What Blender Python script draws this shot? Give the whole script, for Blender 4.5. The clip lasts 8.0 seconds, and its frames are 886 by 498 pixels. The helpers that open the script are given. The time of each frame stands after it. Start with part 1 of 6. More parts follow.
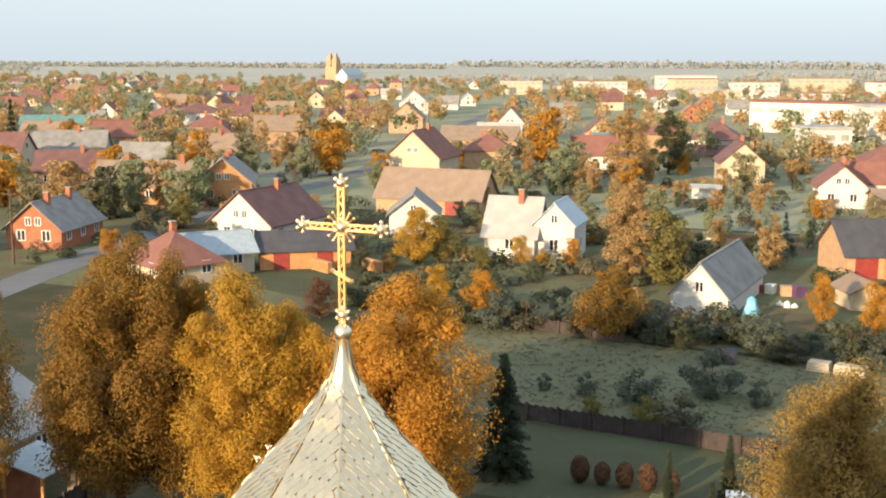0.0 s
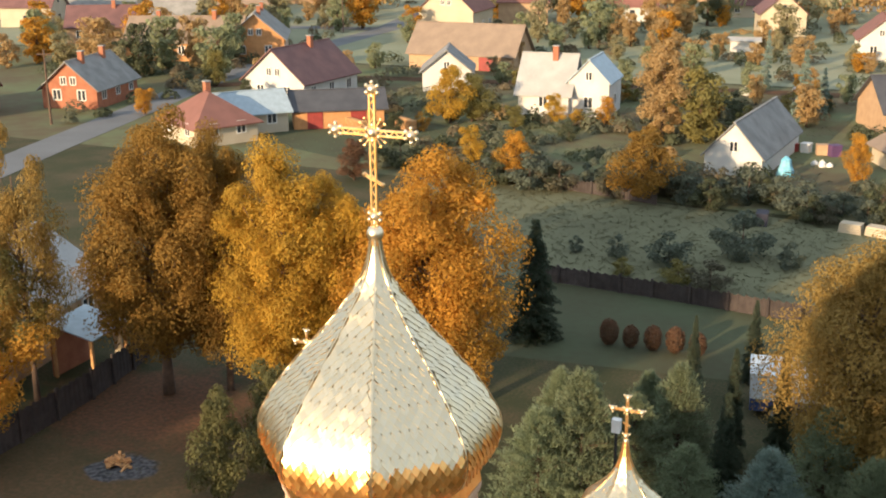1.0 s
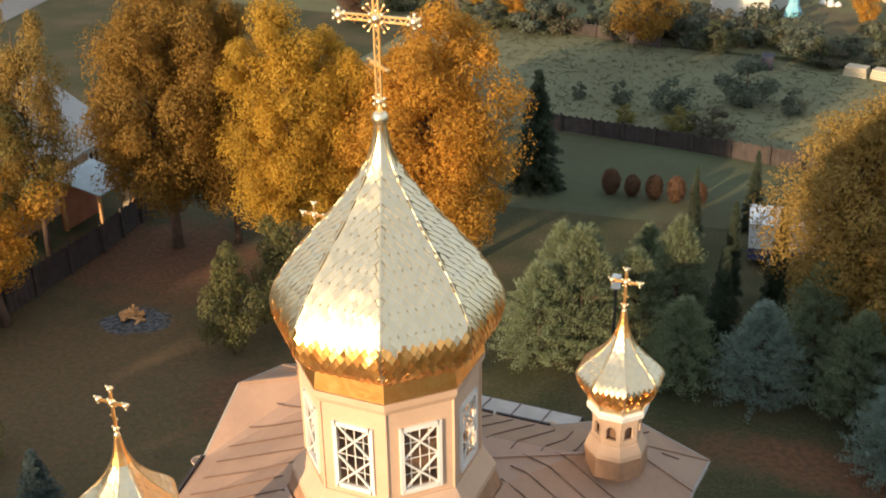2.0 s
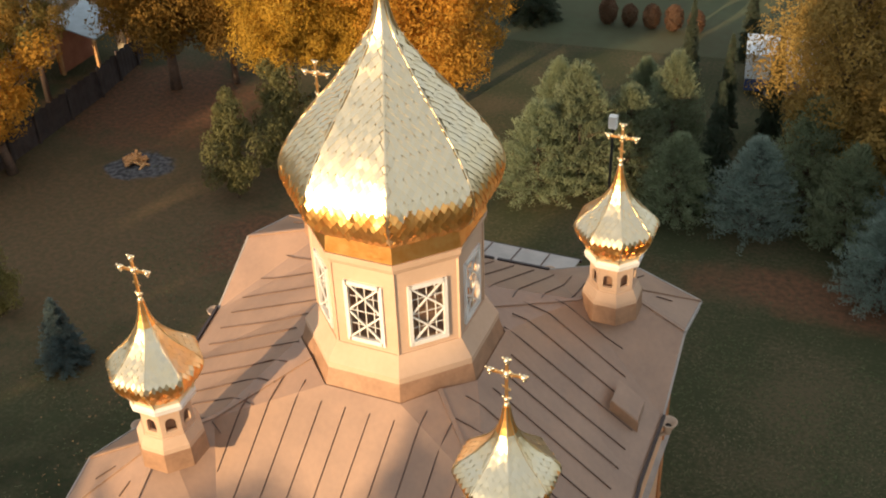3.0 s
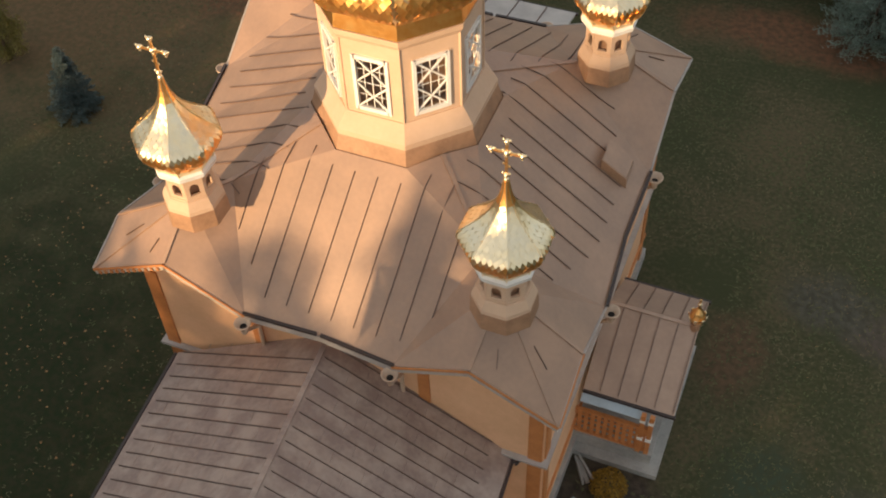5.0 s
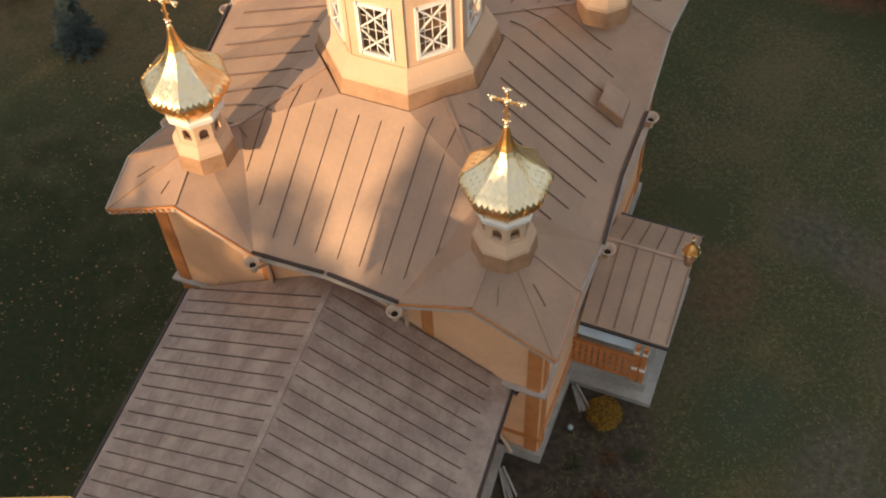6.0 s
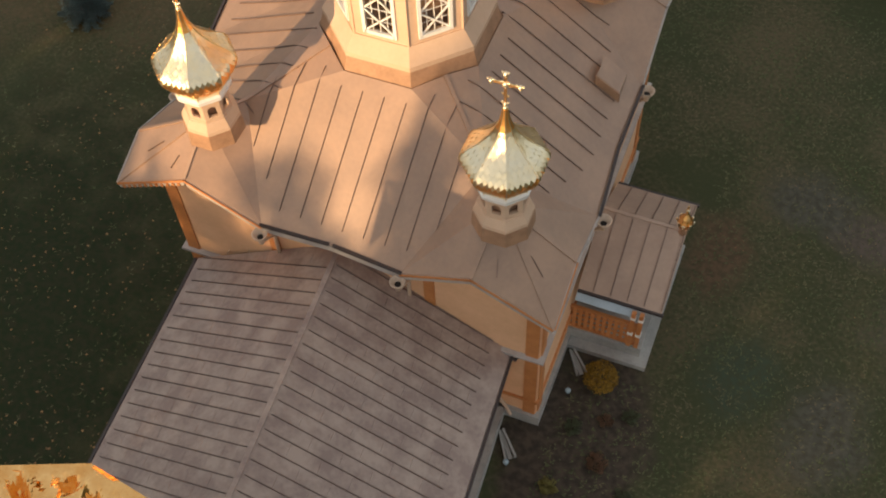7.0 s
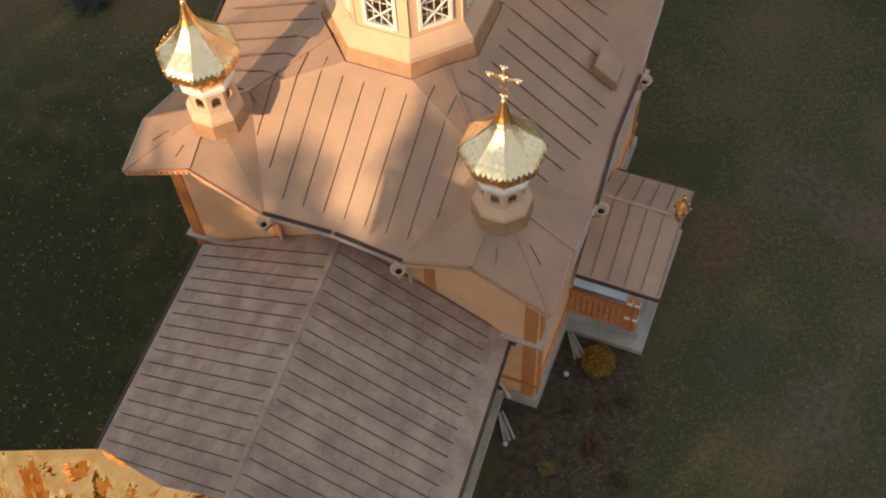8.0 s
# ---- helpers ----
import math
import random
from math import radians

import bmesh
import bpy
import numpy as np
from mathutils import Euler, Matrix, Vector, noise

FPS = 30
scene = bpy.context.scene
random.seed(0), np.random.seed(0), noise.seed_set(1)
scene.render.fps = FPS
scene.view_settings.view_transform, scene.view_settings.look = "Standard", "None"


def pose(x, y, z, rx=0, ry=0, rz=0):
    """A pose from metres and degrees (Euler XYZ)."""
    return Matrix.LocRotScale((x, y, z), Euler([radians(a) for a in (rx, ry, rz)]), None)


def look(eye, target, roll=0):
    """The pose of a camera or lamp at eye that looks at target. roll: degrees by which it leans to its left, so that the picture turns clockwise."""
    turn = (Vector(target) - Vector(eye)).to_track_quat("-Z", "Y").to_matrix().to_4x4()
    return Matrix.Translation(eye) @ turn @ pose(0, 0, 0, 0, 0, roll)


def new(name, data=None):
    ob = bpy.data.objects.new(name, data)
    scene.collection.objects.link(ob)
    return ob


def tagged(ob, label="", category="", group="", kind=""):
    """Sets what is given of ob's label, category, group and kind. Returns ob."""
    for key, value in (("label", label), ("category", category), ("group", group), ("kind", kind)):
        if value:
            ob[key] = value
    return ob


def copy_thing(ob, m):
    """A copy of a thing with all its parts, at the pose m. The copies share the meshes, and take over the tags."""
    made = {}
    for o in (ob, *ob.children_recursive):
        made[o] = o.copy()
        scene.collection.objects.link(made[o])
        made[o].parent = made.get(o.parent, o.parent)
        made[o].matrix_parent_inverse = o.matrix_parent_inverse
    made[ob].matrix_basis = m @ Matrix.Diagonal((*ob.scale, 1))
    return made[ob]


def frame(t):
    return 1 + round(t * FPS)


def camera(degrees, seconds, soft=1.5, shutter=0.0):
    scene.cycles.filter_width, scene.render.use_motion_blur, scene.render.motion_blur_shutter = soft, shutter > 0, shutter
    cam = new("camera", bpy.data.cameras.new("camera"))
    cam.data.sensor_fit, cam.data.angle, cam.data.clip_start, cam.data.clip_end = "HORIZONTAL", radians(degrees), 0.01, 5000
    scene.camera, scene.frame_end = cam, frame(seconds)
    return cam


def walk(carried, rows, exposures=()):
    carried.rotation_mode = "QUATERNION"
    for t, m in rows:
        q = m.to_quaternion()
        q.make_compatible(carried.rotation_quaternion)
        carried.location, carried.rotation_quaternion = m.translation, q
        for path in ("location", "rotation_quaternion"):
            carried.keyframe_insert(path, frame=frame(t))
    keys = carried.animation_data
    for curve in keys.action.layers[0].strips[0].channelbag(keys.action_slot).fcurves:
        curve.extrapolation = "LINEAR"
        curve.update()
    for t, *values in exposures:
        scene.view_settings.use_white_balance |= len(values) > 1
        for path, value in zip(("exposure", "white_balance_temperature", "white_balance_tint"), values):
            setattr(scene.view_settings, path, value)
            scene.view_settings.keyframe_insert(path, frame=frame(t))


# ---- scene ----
cam = camera(43.09, 8.0, 2.0)
PATH = [
    (0, (8.019, -15.999, 21.556), (0.825, 2.361, 18.220), 0.21),
    (0.5, (8.134, -16.124, 22.003), (0.665, 1.870, 17.483), -0.01),
    (1, (8.280, -16.380, 22.543), (0.751, 1.178, 16.622), -0.34),
    (1.5, (8.345, -16.534, 23.041), (0.934, 0.569, 15.790), -0.54),
    (1.7, (8.310, -16.511, 23.200), (0.989, 0.386, 15.397), -0.50),
    (2.8, (8.433, -16.797, 24.354), (1.658, -1.438, 13.483), -2.17),
    (3, (8.357, -16.837, 24.553), (1.786, -1.779, 13.148), -2.21),
    (3.5, (8.366, -16.907, 25.037), (2.127, -2.678, 12.442), -2.65),
    (4, (8.363, -17.006, 25.535), (2.488, -3.662, 11.845), -2.58),
    (4.5, (8.357, -17.094, 25.958), (2.790, -4.506, 11.447), -2.58),
    (5, (8.338, -17.199, 26.456), (3.075, -5.338, 11.236), -2.78),
    (5.2, (8.274, -17.185, 26.610), (3.131, -5.565, 11.166), -2.86),
    (6.3, (8.398, -17.488, 27.717), (3.615, -6.876, 11.453), -3.39),
    (6.5, (8.413, -17.495, 27.924), (3.673, -7.021, 11.559), -3.48),
    (7, (8.453, -17.510, 28.365), (3.805, -7.341, 11.781), -3.69),
    (7.5, (8.487, -17.549, 28.696), (3.902, -7.569, 11.982), -3.83),
    (8, (8.531, -17.525, 28.925), (3.973, -7.705, 12.109), -4.00),
]
walk(cam, [(t, look(eye, target, roll)) for t, eye, target, roll in PATH], [(0.0, 1.55, 5520, 6), (1.5, 1.45, 5580, 6), (3.5, 1.27, 6080, 8), (8.0, 1.26, 6180, 9)])

# ---- light: a low autumn sun over the entrance side, and a hazy pale sky ----
SUN_AZ, SUN_EL = 252.0, 13.0   # degrees: turn of the sun from +x, and its height
sun_dir = Vector((math.cos(radians(SUN_AZ)) * math.cos(radians(SUN_EL)), math.sin(radians(SUN_AZ)) * math.cos(radians(SUN_EL)), math.sin(radians(SUN_EL))))
world = bpy.data.worlds.new("sky")
scene.world = world
world.use_nodes = True
wn = world.node_tree
sky = wn.nodes.new("ShaderNodeTexSky")
sky.sky_type, sky.sun_disc = "NISHITA", False
sky.sun_elevation, sky.sun_rotation = radians(SUN_EL), radians(90 - SUN_AZ)
sky.air_density, sky.dust_density, sky.ozone_density = 1.0, 2.5, 1.0
pale = wn.nodes.new("ShaderNodeHueSaturation")
pale.inputs["Saturation"].default_value = 0.95
wn.links.new(sky.outputs[0], pale.inputs["Color"])
haze = wn.nodes.new("ShaderNodeMix")   # the even grey veil of a hazy morning over the clear sky's colours
haze.data_type = "RGBA"
haze.inputs["Factor"].default_value = 0.89
for socket in haze.inputs:
    if socket.type == "RGBA" and socket.name == "A":
        wn.links.new(pale.outputs[0], socket)
    if socket.type == "RGBA" and socket.name == "B":
        socket.default_value = (1.60, 1.58, 1.50, 1.0)
for socket in haze.outputs:
    if socket.type == "RGBA":
        wn.links.new(socket, wn.nodes["Background"].inputs[0])
wn.nodes["Background"].inputs[1].default_value = 0.174
sun = new("sun", bpy.data.lights.new("sun", "SUN"))
sun.data.energy, sun.data.angle, sun.data.color = 2.95, radians(0.8), (1.0, 0.66, 0.345)
sun.matrix_world = look(sun_dir * 100, (0, 0, 0))


# ---- materials ----
def mat(name, col, rough=0.6, metal=0.0, other=None, scale=1.5, grain=14.0, bump=0.15, bump_scale=20.0, vary=0.0, island=0.0, spec=0.5, amount=0.5, detail=4, weight=0.4):
    """A surface with a broad and a fine variation between two colours, and fine relief."""
    m = bpy.data.materials.new(name)
    m.use_nodes = True
    nt = m.node_tree
    b = nt.nodes["Principled BSDF"]
    b.inputs["Roughness"].default_value, b.inputs["Metallic"].default_value = rough, metal
    b.inputs["Specular IOR Level"].default_value = spec
    tc = nt.nodes.new("ShaderNodeTexCoord")
    broad, fine = nt.nodes.new("ShaderNodeTexNoise"), nt.nodes.new("ShaderNodeTexNoise")
    broad.inputs["Scale"].default_value, fine.inputs["Scale"].default_value = scale, grain
    broad.inputs["Detail"].default_value, fine.inputs["Detail"].default_value = detail, 4
    for n in (broad, fine):
        nt.links.new(tc.outputs["Object"], n.inputs["Vector"])
    mix = nt.nodes.new("ShaderNodeMath")
    mix.operation = "MULTIPLY_ADD"
    nt.links.new(fine.outputs["Fac"], mix.inputs[0])
    mix.inputs[1].default_value = weight
    nt.links.new(broad.outputs["Fac"], mix.inputs[2])
    ramp = nt.nodes.new("ShaderNodeValToRGB")
    ramp.color_ramp.elements[0].position, ramp.color_ramp.elements[1].position = 0.5 + weight / 2 - amount * 0.35, 0.5 + weight / 2 + amount * 0.35
    other = other or tuple(c * 0.72 for c in col)
    ramp.color_ramp.elements[0].color, ramp.color_ramp.elements[1].color = (*other, 1), (*col, 1)
    nt.links.new(mix.outputs[0], ramp.inputs[0])
    out = ramp.outputs[0]
    if vary or island:
        src = nt.nodes.new("ShaderNodeNewGeometry").outputs["Random Per Island"] if island else nt.nodes.new("ShaderNodeObjectInfo").outputs["Random"]
        hsv = nt.nodes.new("ShaderNodeHueSaturation")
        r = nt.nodes.new("ShaderNodeMapRange")
        r.inputs["To Min"].default_value, r.inputs["To Max"].default_value = 1 - (vary or island), 1 + (vary or island)
        nt.links.new(src, r.inputs["Value"])
        nt.links.new(r.outputs[0], hsv.inputs["Value"])
        nt.links.new(out, hsv.inputs["Color"])
        out = hsv.outputs[0]
    nt.links.new(out, b.inputs["Base Color"])
    if bump:
        bn, bt = nt.nodes.new("ShaderNodeBump"), nt.nodes.new("ShaderNodeTexNoise")
        bt.inputs["Scale"].default_value, bt.inputs["Detail"].default_value = bump_scale, 3
        bn.inputs["Strength"].default_value, bn.inputs["Distance"].default_value = bump, 0.02
        nt.links.new(tc.outputs["Object"], bt.inputs["Vector"])
        nt.links.new(bt.outputs["Fac"], bn.inputs["Height"])
        nt.links.new(bn.outputs[0], b.inputs["Normal"])
    return m


def glass_mat(name):
    m = bpy.data.materials.new(name)
    m.use_nodes = True
    b = m.node_tree.nodes["Principled BSDF"]
    b.inputs["Base Color"].default_value, b.inputs["Roughness"].default_value = (0.8, 0.88, 0.9, 1), 0.03
    b.inputs["Transmission Weight"].default_value, b.inputs["IOR"].default_value = 1.0, 1.05
    return m


GOLD = mat("gilded_sheet", (0.82, 0.71, 0.505), 0.3, 1.0, (0.85, 0.70, 0.44), 3, 20, 0.05, 9, vary=0.05)
GOLD_JOINED = mat("gilded_scales", (0.82, 0.71, 0.505), 0.3, 1.0, (0.85, 0.70, 0.44), 3, 20, 0.05, 9, island=0.05)
GOLD_SMOOTH = mat("polished_gold", (1.0, 0.69, 0.34), 0.33, 1.0, (0.96, 0.54, 0.17), 4, 20, 0.08, 12)
GOLD_PALE = mat("bright_gold_orbs", (1.0, 0.86, 0.62), 0.36, 1.0, (0.95, 0.76, 0.48), 4, 20, 0.05, 12)
# deeper copy of the gilding: warm reflections from below put into its colour
GOLD_REFLECTED = mat("gold_with_painted_reflection", (1.0, 0.59, 0.21), 0.38, 1.0, (0.92, 0.45, 0.12), 4, 14, 0.3, 10, island=0.12)
FOIL = mat("crumpled_gold_sheet", (0.93, 0.55, 0.21), 0.1, 1.0, (0.8, 0.40, 0.12), 3, 20, 0.25, 2.2)
ROOF = mat("painted_sheet_roof", (0.375, 0.238, 0.16), 0.42, 0.0, (0.295, 0.191, 0.134), 0.9, 9, 0.1, 3, vary=0.03)
ROOF_OLD = mat("weathered_sheet_roof", (0.375, 0.28, 0.226), 0.38, 0.0, (0.25, 0.174, 0.145), 1.6, 9, 0.14, 4, amount=0.42)
SEAM = mat("seam_metal", (0.165, 0.104, 0.078), 0.5, 0.0, vary=0.1)
GUTTER = mat("gutter_metal", (0.05, 0.035, 0.032), 0.5)
PORCH = mat("tan_sheet_roof", (0.44, 0.31, 0.23), 0.45, 0.0, (0.36, 0.25, 0.19), 0.9, 9, 0.1, 3)
FLASHING = mat("copper_flashing", (0.42, 0.24, 0.14), 0.5, 0.0, scale=3)
PLASTER = mat("cream_plaster", (0.62, 0.43, 0.295), 0.85, 0.0, (0.56, 0.38, 0.255), 1.2, 10, 0.1, 30)
PLASTER_LOW = mat("peach_boards", (0.78, 0.46, 0.26), 0.8, 0.0, (0.70, 0.40, 0.22), 1.2, 10, 0.1, 30)
ORANGE = mat("orange_trim_paint", (0.55, 0.22, 0.07), 0.6, 0.0, (0.45, 0.17, 0.05), 3, 20)
WHITE = mat("white_paint", (0.82, 0.80, 0.76), 0.5, 0.0, (0.72, 0.69, 0.64), 2, 20)
FASCIA = mat("grey_trim_sheet", (0.46, 0.41, 0.37), 0.5, 0.0, (0.36, 0.32, 0.29), 2, 15)
TAN = mat("tan_rainware", (0.62, 0.45, 0.32), 0.5)
CONCRETE = mat("concrete", (0.38, 0.36, 0.33), 0.9, 0.0, (0.27, 0.26, 0.24), 2, 14, 0.3, 18)
BLUE_METAL = mat("pale_blue_sheet", (0.42, 0.50, 0.56), 0.4, 0.0, (0.34, 0.41, 0.46), 2, 15)
DARK = mat("painted_hollow_shade", (0.02, 0.015, 0.012), 0.9)
GLASS = glass_mat("window_glass")
GLOBE = mat("frosted_globe", (0.36, 0.45, 0.5), 0.12, 0.0)
IRON = mat("black_iron", (0.03, 0.03, 0.03), 0.5)


# ---- building helpers ----
def lerp(a, b, t):
    return Vector(a) * (1 - t) + Vector(b) * t


class Geo:
    """Collects vertices and faces of one mesh."""

    def __init__(self):
        self.v, self.f = [], []

    def poly(self, *pts):
        self.f.append(tuple(range(len(self.v), len(self.v) + len(pts))))
        self.v.extend(tuple(p) for p in pts)
        return self

    def hexa(self, low, high):
        n, k = len(low), len(self.v)
        self.v.extend(tuple(p) for p in (*low, *high))
        self.f.append(tuple(k + i for i in reversed(range(n))))
        self.f.append(tuple(k + n + i for i in range(n)))
        for i in range(n):
            j = (i + 1) % n
            self.f.append((k + i, k + j, k + n + j, k + n + i))
        return self

    def box(self, x0, x1, y0, y1, z0, z1):
        ring = ((x0, y0), (x1, y0), (x1, y1), (x0, y1))
        return self.hexa([(x, y, z0) for x, y in ring], [(x, y, z1) for x, y in ring])

    def beam(self, p, q, w, h, up=(0, 0, 1)):
        p, q = Vector(p), Vector(q)
        d = (q - p).normalized()
        s = d.cross(Vector(up))
        s = s.normalized() if s.length > 1e-4 else Vector((1, 0, 0))
        u = s.cross(d).normalized()
        ring = [s * (w / 2) * a + u * (h / 2) * b for a, b in ((-1, -1), (1, -1), (1, 1), (-1, 1))]
        return self.hexa([p + r for r in ring], [q + r for r in ring])

    def tube(self, p, q, r0, r1, n=8):
        p, q = Vector(p), Vector(q)
        d = (q - p).normalized()
        s = d.cross(Vector((0.31, 0.17, 0.93)))
        s.normalize()
        u = s.cross(d)
        ring = [s * math.cos(2 * math.pi * k / n) + u * math.sin(2 * math.pi * k / n) for k in range(n)]
        return self.hexa([p + r * r0 for r in ring], [q + r * r1 for r in ring])

    def lathe(self, prof, n=8, turn=22.5, at=(0, 0, 0), caps=True):
        k0 = len(self.v)
        for r, z in prof:
            for k in range(n):
                a = radians(turn + 360 / n * k)
                self.v.append((at[0] + r * math.cos(a), at[1] + r * math.sin(a), at[2] + z))
        for j in range(len(prof) - 1):
            for k in range(n):
                a, b = k0 + j * n + k, k0 + j * n + (k + 1) % n
                self.f.append((a, b, b + n, a + n))
        if caps:
            self.f.append(tuple(k0 + k for k in reversed(range(n))))
            self.f.append(tuple(k0 + (len(prof) - 1) * n + k for k in range(n)))
        return self

    def ball(self, c, r, n=10, m=6, squash=1.0):
        prof = [(max(r * math.sin(math.pi * j / m), 0.002), -r * squash * math.cos(math.pi * j / m)) for j in range(m + 1)]
        return self.lathe(prof, n, 0, c)

    def slab(self, pts, drop):
        """A plate with the given outline, drop metres thick downwards."""
        return self.hexa([(x, y, z - drop) for x, y, z in pts], pts)

    def mesh(self, name, material, smooth=False):
        me = bpy.data.meshes.new(name)
        me.from_pydata(self.v, [], self.f)
        me.materials.append(material)
        if smooth:
            me.shade_smooth()
        me.update()
        return me


def part(name, geo, material, parent, label="", smooth=False, kind=""):
    ob = new(name, geo if isinstance(geo, bpy.types.Mesh) else geo.mesh(name, material, smooth))
    ob.parent = parent
    return tagged(ob, label, kind=kind)


def thing(name, label, category, group="", m=None, kind=""):
    ob = new(name)
    ob.empty_display_size = 0.3
    if m:
        ob.matrix_world = m
    return tagged(ob, label, category, group, kind)


def clean(me):
    """Faces turned outwards."""
    bm = bmesh.new()
    bm.from_mesh(me)
    bmesh.ops.recalc_face_normals(bm, faces=bm.faces)
    bm.to_mesh(me)
    bm.free()
    return me


# ---- the church ----
church = thing("church", "cream timber church with gilded onion domes and brown sheet roofs", "church")
WX, WF, WB = 4.98, -4.55, 5.1            # walls: half width, front and back
EF, EB = -5.06, 5.85                    # eaves, front and back
EX = {(1, 1): 5.36, (1, -1): 5.45, (-1, -1): -5.92, (-1, 1): -6.2}   # side eaves at the four corners


def rise(y):
    return 0.062 * (y - EF)


def corner(sx, sy):
    y = EB if sy > 0 else EF
    k = rise(y) + (0.3 if sy > 0 else 0.0)
    e = EX[sx, sy]
    gx, gy = ((1.4 if sy > 0 else 1.75) * sx, y, 6.42 + k), (e, 1.95 * sy, 6.5 + rise(y) * 0.7)
    fall_y, fall_x = (9.95 - gx[2]) / (abs(y) - 1.4), (9.95 - gy[2]) / (abs(e) - 1.4)
    return dict(C=(3.66 * sx, 3.82 * sy, 8.6 + (0.32 if sy > 0 else 0.0)), M=(3.0 * sx, 3.0 * sy, 9.95 - 1.6 * (fall_x + fall_y) / 2), T=(1.45 * sx, 1.45 * sy, 9.42),
                Fx=(2.03 * sx, 0.84 * sy, 9.34), Fy=(0.84 * sx, 2.03 * sy, 9.34 if sy < 0 else 9.5),
                gx=gx, gy=gy, ax=(3.5 * sx, y, 7.14 + k), tip=(e, y, 6.45 + k), ay=(e, 3.75 * sy, 7.1 + k))


corners = {(sx, sy): corner(sx, sy) for sx in (1, -1) for sy in (1, -1)}
# the two front gables are not alike: the sunny one stands higher
corners[-1, -1].update(gx=(-1.95, EF, 6.62), ax=(-3.8, EF, 7.64), tip=(-5.92, EF, 6.6))
corners[1, -1].update(gx=(1.62, EF, 6.45), ax=(3.4, EF, 7.2), tip=(5.39, EF, 6.14))
planes, folds = [], []
for c in corners.values():
    for a, b in (("gx", "ax"), ("ax", "tip"), ("tip", "ay"), ("ay", "gy")):
        planes.append((c["C"], c[a], c[b]))
    planes += [(c["C"], c["gy"], c["M"]), (c["C"], c["M"], c["gx"]), (c["M"], c["gy"], c["Fx"]), (c["M"], c["Fx"], c["T"]), (c["M"], c["T"], c["Fy"]), (c["M"], c["Fy"], c["gx"])]
    folds += [(c["C"], c["ax"]), (c["C"], c["tip"]), (c["C"], c["ay"]), (c["C"], c["M"]), (c["M"], c["T"])]
mids = {}
for s in (1, -1):
    a, b = corners[(-1, s)], corners[(1, s)]
    mids[("y", s)] = tuple(lerp(lerp(a["gx"], b["gx"], 0.5), (0, 1.4 * s, 9.95), 0.02))
    planes += [(a["Fy"], b["Fy"], mids["y", s]), (b["Fy"], b["gx"], mids["y", s]), (a["Fy"], mids["y", s], a["gx"])]
    a, b = corners[(s, -1)], corners[(s, 1)]
    mids[("x", s)] = tuple(lerp(lerp(a["gy"], b["gy"], 0.5), (1.4 * s, 0, 9.95), 0.02))
    planes += [(a["Fx"], b["Fx"], mids["x", s]), (b["Fx"], b["gy"], mids["x", s]), (a["Fx"], mids["x", s], a["gy"])]
g = Geo()
for p in planes:
    g.poly(*p)
bm = bmesh.new()
me = g.mesh("nave_roof", ROOF)
bm.from_mesh(me)
bmesh.ops.remove_doubles(bm, verts=bm.verts, dist=0.002)
bmesh.ops.recalc_face_normals(bm, faces=bm.faces)
if sum(f.normal.z for f in bm.faces) < 0:
    bmesh.ops.reverse_faces(bm, faces=bm.faces)
bmesh.ops.solidify(bm, geom=bm.faces[:], thickness=0.05)
bm.to_mesh(me)
bm.free()
nave_roof = part("nave_roof", me, ROOF, church, "brown standing-seam sheet metal hipped roof")
for a, b in folds:
    part("ridge_cap", Geo().beam(Vector(a) + Vector((0, 0, 0.015)), Vector(b) + Vector((0, 0, 0.015)), 0.09, 0.03), ROOF, nave_roof)

# eaves: fascia board, soffit and gutter, stretch by stretch
eave = [corners[(-1, -1)]["tip"], corners[(-1, -1)]["ax"], corners[(-1, -1)]["gx"], mids[("y", -1)], corners[(1, -1)]["gx"], corners[(1, -1)]["ax"],
        corners[(1, -1)]["tip"], corners[(1, -1)]["ay"], corners[(1, -1)]["gy"], mids[("x", 1)], corners[(1, 1)]["gy"], corners[(1, 1)]["ay"],
        corners[(1, 1)]["tip"], corners[(1, 1)]["ax"], corners[(1, 1)]["gx"], mids[("y", 1)], corners[(-1, 1)]["gx"], corners[(-1, 1)]["ax"],
        corners[(-1, 1)]["tip"], corners[(-1, 1)]["ay"], corners[(-1, 1)]["gy"], mids[("x", -1)], corners[(-1, -1)]["gy"], corners[(-1, -1)]["ay"]]
gutters = {2, 3, 8, 9, 14, 15, 20, 21}


def inward(p):
    x = max(-WX, min(WX, p[0]))
    y = max(WF, min(WB, p[1]))
    return Vector((x, y, p[2] - 0.16))


